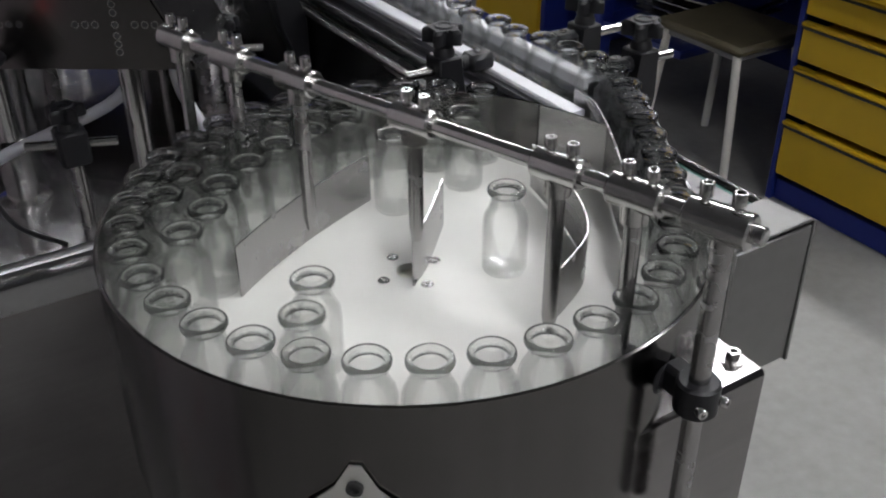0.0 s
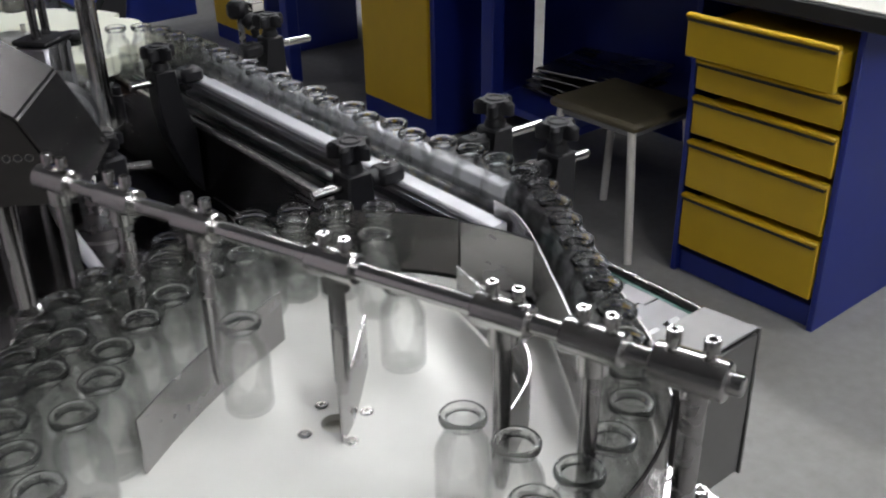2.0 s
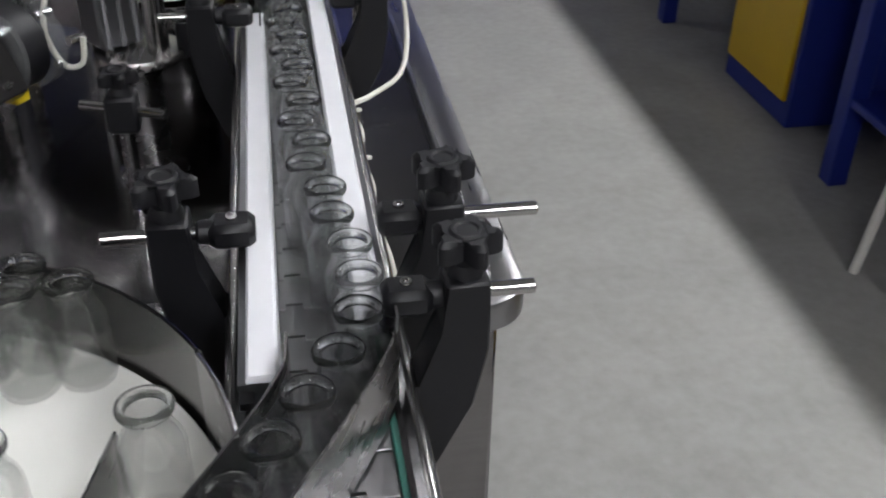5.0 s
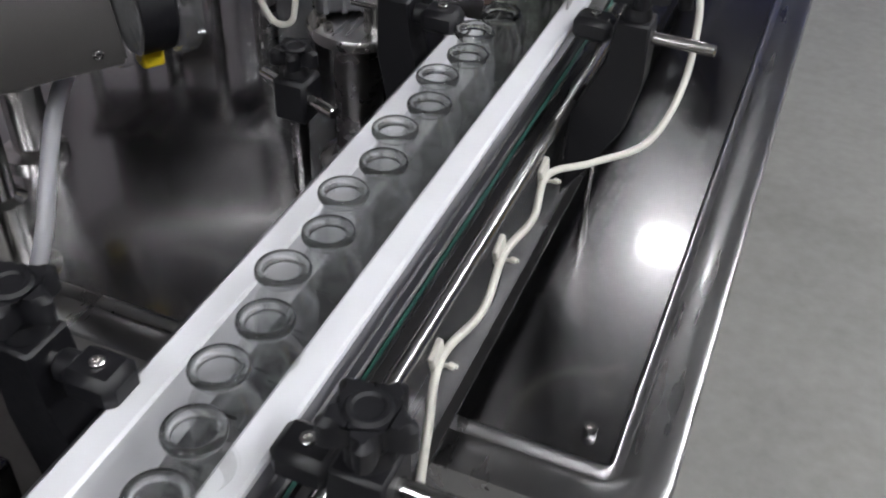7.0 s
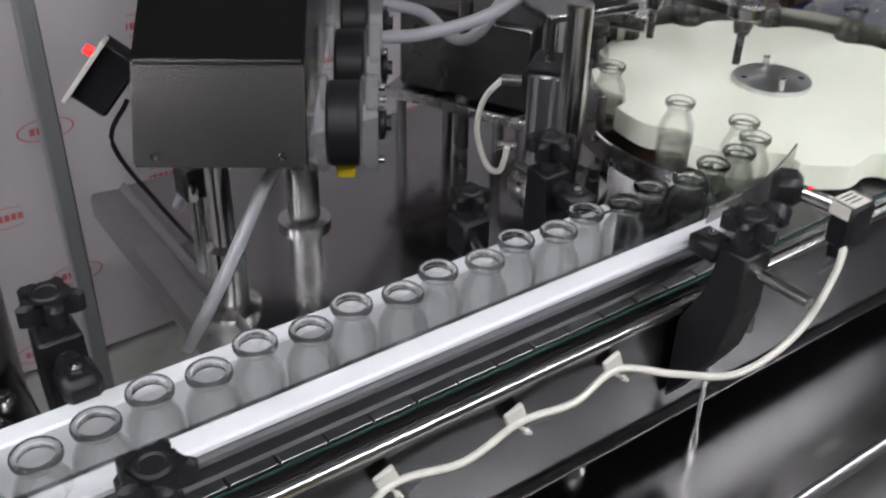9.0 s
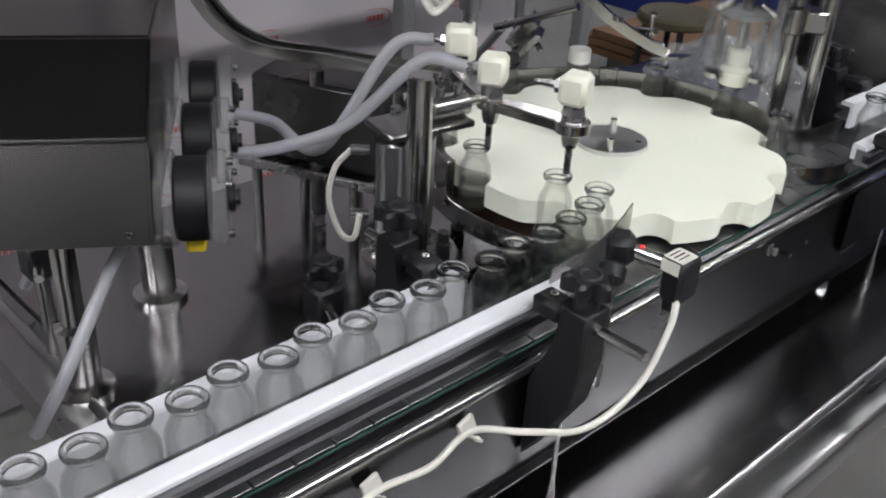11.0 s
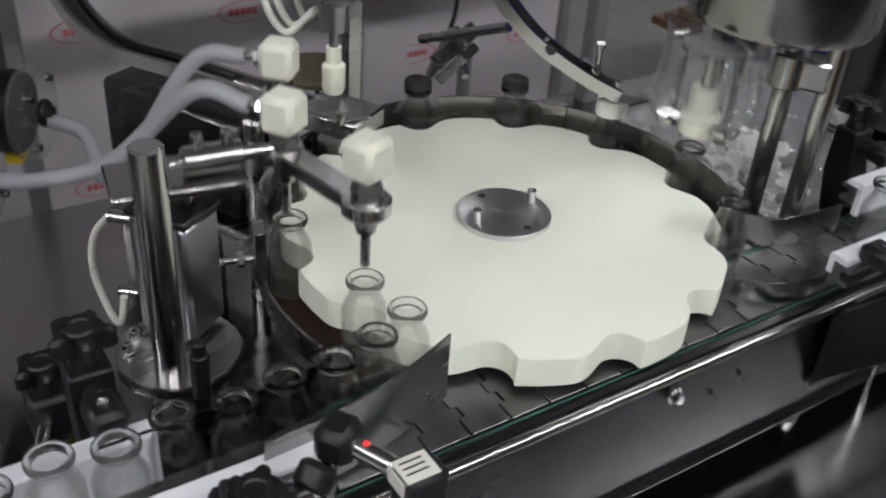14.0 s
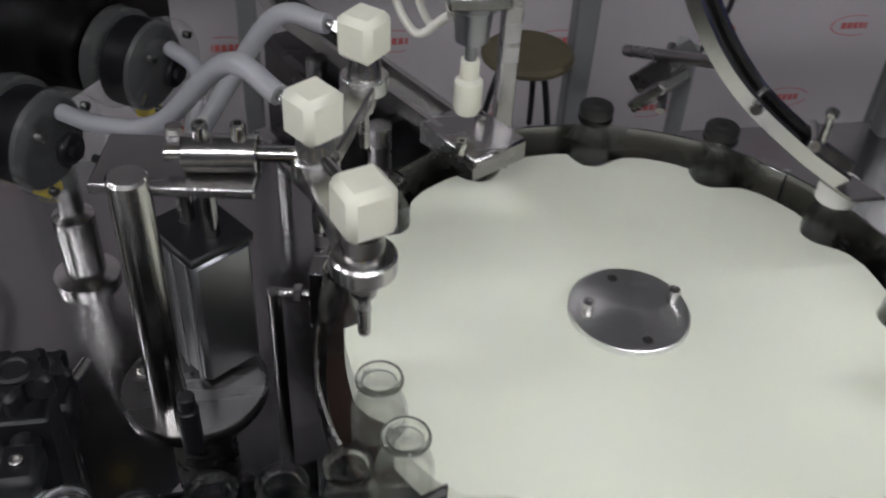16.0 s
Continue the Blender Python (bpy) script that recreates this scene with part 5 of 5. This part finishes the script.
t = thing("gantry", "grey square-tube gantry behind the star wheel", "frame")
for x, y in ((-0.74, 1.88), (-0.72, 2.35), (-1.02, 1.45), (-1.05, 1.075)):
    bm = bmesh.new()
    box(bm, (x, y, DECK / 2 + 0.5), (0.03, 0.03, DECK + 1.0), 0.003)
    part("post", bm, GREY_PAINT, t)
bm = bmesh.new()
box(bm, (-0.73, 2.05, 1.02), (0.04, 1.1, 0.045), 0.003)
part("beam", bm, GREY_PAINT, t)
bm = bmesh.new()
box(bm, (-0.88, 1.63, 1.02), (0.03, 0.62, 0.04), 0.003, Matrix.Rotation(radians(38), 4, "Z"))
part("beam", bm, GREY_PAINT, t)
bm = bmesh.new()
cyl(bm, (-0.70, 2.0, 0.75), (-0.55, 1.93, 0.88), 0.008, 10)
part("brace", bm, GREY_PAINT, t)
bm = bmesh.new()
hose_mesh(bm, [(-0.80, 2.1, 1.0), (-0.81, 2.11, 0.9), (-0.79, 2.1, 0.8), (-0.82, 2.08, 0.7)], 0.004, 8)
part("lead", bm, BLACK, t)

# ---- capping station ----
CAPPER = thing("capping_head", "spinning capping head with jaws in a clear guard sleeve", "capping head", at=(SC[0] + POCKET_R * math.cos(radians(81)), SC[1] + POCKET_R * math.sin(radians(81)), 0.95))
bm = bmesh.new()
lathe(bm, [(0.012, 0.0), (0.020, 0.0), (0.021, 0.006), (0.021, 0.022), (0.016, 0.026), (0.016, 0.05), (0.014, 0.052), (0, 0.052)], 28)
part("chuck", bm, BLOCK_WHITE, CAPPER, "ivory capping chuck")
bm = bmesh.new()
lathe(bm, [(0, 0.05), (0.008, 0.05), (0.008, 0.16), (0.018, 0.165), (0.018, 0.19), (0, 0.19)], 20)
part("spindle", bm, POLISHED, CAPPER)
for k in range(3):
    a = radians(120 * k)
    bm = bmesh.new()
    box(bm, (0.032 * math.cos(a), 0.032 * math.sin(a), 0.06), (0.006, 0.012, 0.07), 0.001, Matrix.Rotation(a, 4, "Z"))
    jw = part("jaw", bm, STEEL, CAPPER, "steel capping jaw")
    bm = bmesh.new()
    cyl(bm, (0.034 * math.cos(a), 0.034 * math.sin(a), 0.012), (0.034 * math.cos(a), 0.034 * math.sin(a), 0.020), 0.014, 16, 0.001)
    part("roller", bm, POLISHED, jw)
    bm = bmesh.new()
    cyl(bm, (0.02 * math.cos(a), 0.02 * math.sin(a), 0.115), (0.046 * math.cos(a), 0.046 * math.sin(a), 0.105), 0.005, 10)
    part("jaw_pin", bm, POLISHED, jw)
bm = bmesh.new()
lathe(bm, [(0.008, 0.098), (0.036, 0.098), (0.036, 0.104), (0.008, 0.104), (0.008, 0.098)], 30)
part("carrier_ring", bm, GREY_PAINT, CAPPER)
bm = bmesh.new()
lathe(bm, [(0.052, 0.03), (0.054, 0.03), (0.055, 0.06), (0.050, 0.09), (0.054, 0.12), (0.052, 0.12), (0.048, 0.09), (0.053, 0.06), (0.052, 0.03)], 40)
part("guard_sleeve", bm, SLEEVE, CAPPER, "clear plastic guard sleeve")

t = thing("capping_column", "twin polished columns carrying the capper housing", "capping column")
for x, y in ((-0.112, 2.062), (-0.075, 2.085)):
    bm = bmesh.new()
    cyl(bm, (x, y, DECK), (x, y, 1.2), 0.011, 20)
    part("column", bm, POLISHED, t)
bm = bmesh.new()
cyl(bm, (-0.112, 2.062, 0.962), (-0.112, 2.062, 1.0), 0.021, 24, 0.002)
box(bm, (-0.094, 2.074, 0.981), (0.045, 0.03, 0.034), 0.004, Matrix.Rotation(radians(32), 4, "Z"))
part("collar", bm, POLISHED, t)
bm = bmesh.new()
lathe(bm, [(0, 1.045), (0.03, 1.045), (0.09, 1.05), (0.095, 1.06), (0.095, 1.35), (0, 1.35)], 40, (-0.10, 2.01, 0))
part("housing", bm, STEEL_SHEET, t, "round stainless drive housing")
bm = bmesh.new()
cyl(bm, (CAPPER.location.x, CAPPER.location.y, 1.09), (CAPPER.location.x, CAPPER.location.y, 1.2), 0.02, 20)
part("drive_sleeve", bm, POLISHED, t)

t = thing("control_cabinet", "stainless operator cabinet with a round speed dial", "cabinet")
bm = bmesh.new()
box(bm, (-0.33, 2.83, 0.86), (0.30, 0.22, 0.44), 0.006)
part("body", bm, STEEL_SHEET, t)
bm = bmesh.new()
cyl(bm, (-0.25, 2.72, 0.90), (-0.25, 2.70, 0.90), 0.032, 28, 0.004)
dl = part("dial", bm, POLISHED, t, "round speaker-like dial")
bm = bmesh.new()
cyl(bm, (-0.25, 2.70, 0.90), (-0.25, 2.698, 0.90), 0.024, 24)
part("dial_face", bm, BLACK, dl)
for x in (-0.14, -0.44):
    bm = bmesh.new()
    cyl(bm, (x, 2.66, DECK), (x, 2.66, 1.3), 0.014, 18)
    part("post", bm, POLISHED, t)

# crumpled clear bag behind the capper
t = thing("plastic_bag", "crumpled clear plastic bag full of caps", "bag")
bm = bmesh.new()
bmesh.ops.create_icosphere(bm, subdivisions=5, radius=1.0)
for v in bm.verts:
    p = v.co.copy()
    nn = noise.noise(p * 2.3) * 0.22 + noise.noise(p * 6.1) * 0.12 + noise.noise(p * 15.0) * 0.05
    v.co = Vector((p.x * 0.17, p.y * 0.13, max(p.z, -0.7) * 0.11)) * (1 + nn)
bmesh.ops.translate(bm, vec=(-0.34, 2.33, DECK + 0.095), verts=bm.verts)
part("film", bm, BAG, t)
bm = bmesh.new()
for k in range(120):
    a, r = random.random() * 6.28, random.random() ** 0.5
    lathe(bm, [(0, 0), (0.012, 0), (0.012, 0.008), (0, 0.008)], 8, (-0.34 + 0.11 * r * math.cos(a), 2.33 + 0.085 * r * math.sin(a), DECK + 0.004 + random.random() * 0.08), Matrix.Rotation(random.random() * 3, 4, "X"))
tagged(part("cap_heap", bm, CAP_WHITE, t), "heap of small white caps", kind="stuff")


# ---- banner with oval prints ----
def banner():
    t = thing("banner", "white printed banner with rows of red oval marks", "banner", at=(-1.22, 0, 0))
    bm = bmesh.new()
    path = [Vector((0.012 * math.sin(y * 7.0), y, 0)) for y in np.linspace(0.55, 2.69, 60)]
    sweep(bm, path, [(-0.002, 0.02), (0.002, 0.02), (0.002, 1.75), (-0.002, 1.75)])
    part("cloth", bm, BANNER, t)
    for r, z in enumerate((0.06, 0.217, 0.375, 0.533, 0.69, 0.848, 1.005, 1.163, 1.32)):
        for k in range(7):
            y = 0.70 + 0.30 * k + (0.10 if r % 2 else 0.0)
            bm = bmesh.new()
            x = 0.012 * math.sin(y * 7.0) + 0.0035
            ringv = [[bm.verts.new((x, y + rr * 0.052 * math.cos(a), z + rr * 0.022 * math.sin(a))) for a in np.linspace(0, 2 * math.pi, 28, endpoint=False)] for rr in (1.0, 0.93)]
            for i in range(28):
                j = (i + 1) % 28
                bm.faces.new((ringv[0][i], ringv[0][j], ringv[1][j], ringv[1][i]))
            for i in range(5):
                box(bm, (x, y - 0.024 + 0.012 * i, z), (0.0006, 0.009, 0.013))
            part("oval_print", bm, RED_INK, t, "faded red oval mark")
    for y in (0.52, 2.71):
        bm = bmesh.new()
        cyl(bm, (0, y, 0), (0, y, 1.8), 0.014, 12)
        part("pole", bm, GREY_PAINT, t)
    return t


banner()

t = thing("partition", "tall dark blue workshop partition screen", "partition")
for k in range(5):
    bm = bmesh.new()
    box(bm, (-2.4 + 0.9 * k, 4.9, 0.9), (0.88, 0.04, 1.8), 0.005)
    part("panel", bm, BLUE, t)
t = thing("storage_board", "brown boards stacked flat behind the machine", "boards")
for k in range(3):
    bm = bmesh.new()
    box(bm, (-0.95 + 0.05 * k, 3.75, 0.32 + 0.03 * k), (1.3, 0.7, 0.025), 0.002)
    part("board", bm, WOOD, t)
bm = bmesh.new()
box(bm, (-0.95, 3.75, 0.155), (1.1, 0.5, 0.305), 0.004)
part("trestle", bm, GREY_PAINT, t)


def round_stool(x, y, top):
    t = thing("round_stool", "round brown stool with bent black legs", "stool", at=(x, y, 0))
    bm = bmesh.new()
    cyl(bm, (0, 0, top - 0.03), (0, 0, top), 0.11, 32, 0.008)
    part("seat", bm, SEAT, t)
    for k in range(4):
        a = radians(45 + 90 * k)
        bm = bmesh.new()
        hose_mesh(bm, [(0.05 * math.cos(a), 0.05 * math.sin(a), top - 0.035), (0.085 * math.cos(a), 0.085 * math.sin(a), top - 0.05), (0.11 * math.cos(a), 0.11 * math.sin(a), 0.2), (0.12 * math.cos(a), 0.12 * math.sin(a), 0.0)], 0.009, 8)
        part("leg", bm, BLACK, t)


round_stool(-0.98, 3.1, 0.62)
t = thing("plate_stand", "small round olive plate on bent black rods on the deck", "stand", at=(-0.69, 1.796, 0))
bm = bmesh.new()
cyl(bm, (0, 0, 0.788), (0, 0, 0.80), 0.058, 32, 0.004)
part("plate", bm, SEAT, t)
for k in range(3):
    a = radians(30 + 120 * k)
    bm = bmesh.new()
    hose_mesh(bm, [(0.02 * math.cos(a), 0.02 * math.sin(a), 0.788), (0.035 * math.cos(a), 0.035 * math.sin(a), 0.77), (0.05 * math.cos(a), 0.05 * math.sin(a), 0.70), (0.052 * math.cos(a), 0.052 * math.sin(a), DECK)], 0.004, 8)
    part("rod", bm, BLACK, t)


# ---- workbench side of the room ----
def drawer_cabinet():
    t = thing("drawer_cabinet", "blue steel cabinet with yellow drawers, the top one slightly pulled out", "drawer cabinet")
    x0, y0, y1, h = 1.318, 1.045, 1.475, 0.742
    for nm, c, s in (("side_panel", (x0 + 0.25, y0 + 0.008, h / 2), (0.5, 0.016, h)), ("side_panel", (x0 + 0.25, y1 - 0.008, h / 2), (0.5, 0.016, h)),
                     ("top_panel", (x0 + 0.25, (y0 + y1) / 2, h - 0.008), (0.468, y1 - y0 - 0.032, 0.016)),
                     ("plinth", (x0 + 0.25, (y0 + y1) / 2, 0.03), (0.468, y1 - y0 - 0.034, 0.06)), ("back_panel", (x0 + 0.49, (y0 + y1) / 2, h / 2), (0.016, y1 - y0 - 0.034, h - 0.02))):
        bm = bmesh.new()
        box(bm, c, s, 0.002)
        part(nm, bm, BLUE, t, "blue painted steel panel")
    edges = [0.078, 0.247, 0.393, 0.508, 0.602, 0.722]
    for k, (a, b) in enumerate(zip(edges, edges[1:])):
        out = 0.055 if k == 4 else 0.0
        bm = bmesh.new()
        yc, w = (y0 + y1) / 2, y1 - y0 - 0.04
        box(bm, (x0 - out + 0.004, yc, (a + b) / 2 - 0.008), (0.016, w, b - a - 0.026), 0.003)
        dr = part("drawer", bm, YELLOW, t, "yellow steel drawer front with a folded pull")
        bm = bmesh.new()
        box(bm, (x0 - out - 0.004, yc, b - 0.016), (0.022, w, 0.012), 0.004)
        part("pull_ledge", bm, YELLOW, dr)
        bm = bmesh.new()
        box(bm, (x0 - out + 0.212, yc, (a + b) / 2 - 0.012), (0.398, w - 0.02, b - a - 0.05), 0.001)
        part("drawer_box", bm, YELLOW, dr)
        # black strip that draws the shade under the pull ledge
        bm = bmesh.new()
        box(bm, (x0 - out - 0.008, yc, b - 0.0245), (0.014, w - 0.01, 0.006))
        part("pull_shade", bm, BLACK_RUBBER, dr)
    return t


drawer_cabinet()


def door_cabinet(y0, y1, x0=1.42):
    t = thing("door_cabinet", "blue steel bench cabinet with a yellow door", "cabinet", "bench cabinets")
    bm = bmesh.new()
    box(bm, (x0 + 0.25, (y0 + y1) / 2, 0.371), (0.48, y1 - y0, 0.735), 0.004)
    part("carcass", bm, BLUE, t)
    bm = bmesh.new()
    box(bm, (x0 + 0.004, (y0 + y1) / 2, 0.40), (0.016, y1 - y0 - 0.04, 0.64), 0.003)
    d = part("door", bm, YELLOW, t, "yellow steel door")
    bm = bmesh.new()
    box(bm, (x0 - 0.008, y0 + 0.05, 0.6), (0.012, 0.016, 0.05), 0.003)
    part("handle", bm, BLACK, d)


door_cabinet(2.62, 3.05)
door_cabinet(3.90, 4.40, 1.5)


def bench():
    t = thing("workbench", "long blue workbench with a pale dark-edged top", "workbench")
    bm = bmesh.new()
    box(bm, (1.70, 2.75, 0.763), (0.84, 3.6, 0.038), 0.004)
    part("worktop", bm, BLACK_RUBBER, t, "dark edged worktop")
    bm = bmesh.new()
    box(bm, (1.70, 2.75, 0.785), (0.825, 3.58, 0.006), 0.002)
    part("top_sheet", bm, CABLE, t, "pale worktop sheet")
    for y in (2.305, 3.55):
        bm = bmesh.new()
        box(bm, (1.415, y, 0.372), (0.055, 0.055, 0.744), 0.004)
        part("leg", bm, BLUE, t)
    bm = bmesh.new()
    box(bm, (1.95, 2.05, 0.36), (0.03, 1.1, 0.58), 0.003)
    part("modesty_panel", bm, BLUE, t)
    bm = bmesh.new()
    box(bm, (1.62, 2.12, 0.24), (0.45, 0.4, 0.025), 0.003)
    part("low_shelf", bm, BLUE, t)


bench()


def bench_stool():
    t = thing("square_stool", "square stool with a worn olive seat and splayed pale legs", "stool", at=(1.383, 1.731, 0))
    bm = bmesh.new()
    box(bm, (0, 0, 0.385), (0.275, 0.315, 0.026), 0.010)
    part("seat", bm, SEAT, t)
    bm = bmesh.new()
    box(bm, (0, 0, 0.362), (0.235, 0.27, 0.018), 0.002)
    part("seat_frame", bm, GREY_PAINT, t)
    for sx in (-1, 1):
        for sy in (-1, 1):
            bm = bmesh.new()
            cyl(bm, (sx * 0.112, sy * 0.128, 0.37), (sx * 0.132, sy * 0.165, 0.0), 0.0115, 14)
            part("leg", bm, LEG_PAINT, t, "pale chipped tubular leg")


bench_stool()

t = thing("parts_tray", "stack of metal sheets leaning under the bench", "metal sheets")
for k in range(4):
    bm = bmesh.new()
    box(bm, (1.66 + 0.02 * k, 2.1, 0.275 + 0.02 * k), (0.3, 0.34, 0.006), 0.001, Matrix.Rotation(radians(4 * k), 4, "Z"))
    part("sheet", bm, STEEL, t)


# ---- motion of the machine ----
def lift(t, starts, up, down):
    """Height between up and down: down soon after each step ends, up before the next begins."""
    v = up
    for a, b in starts:
        if a <= t <= b:
            f = min(1.0, (t - a) / 0.25, (b - t) / 0.25)
            v = up + (down - up) * f * f * (3 - 2 * f)
    return v


def motions():
    # chain
    ts = [0, 0.1] + [0.5 * k for k in range(1, 32)] + [15.9, 16.0]
    for ob, s0 in PLATE_OBS:
        rows = []
        for t in ts:
            rows.append((t, chain_pose(s0 + CHAIN_SPEED * t)))
        walk(ob, rows)
    # turntable disc, 37 degrees a second
    walk(disc, [(t, pose(TC[0], TC[1], ZC, 0, 0, 39 * t)) for t in [0, 0.1] + [0.5 * k for k in range(1, 33)]])
    walk(star, [(t, pose(SC[0], SC[1], 0, 0, 0, -POCKET_STEP * indexed(t))) for t in TIMES])
    for ob, rows in MOVING:
        walk(ob, rows)
    dips = [(-1.0, 0.9), (3.2, 4.5), (6.7, 8.0), (10.3, 11.95), (13.85, 15.68)]
    fine = [round(0.125 * k, 3) for k in range(129)]
    walk(FILL, [(t, pose(0, 0, lift(t, dips, 0.052, 0.0))) for t in fine])
    spin, rows = 0.0, []
    c = CAPPER.location.copy()
    for k in range(161):
        t = k / 10
        z = lift(t, dips, 0.945, 0.897)
        rows.append((t, pose(c.x, c.y, z, 0, 0, spin)))
        if z < 0.93:
            spin += 80
    walk(CAPPER, rows)


motions()
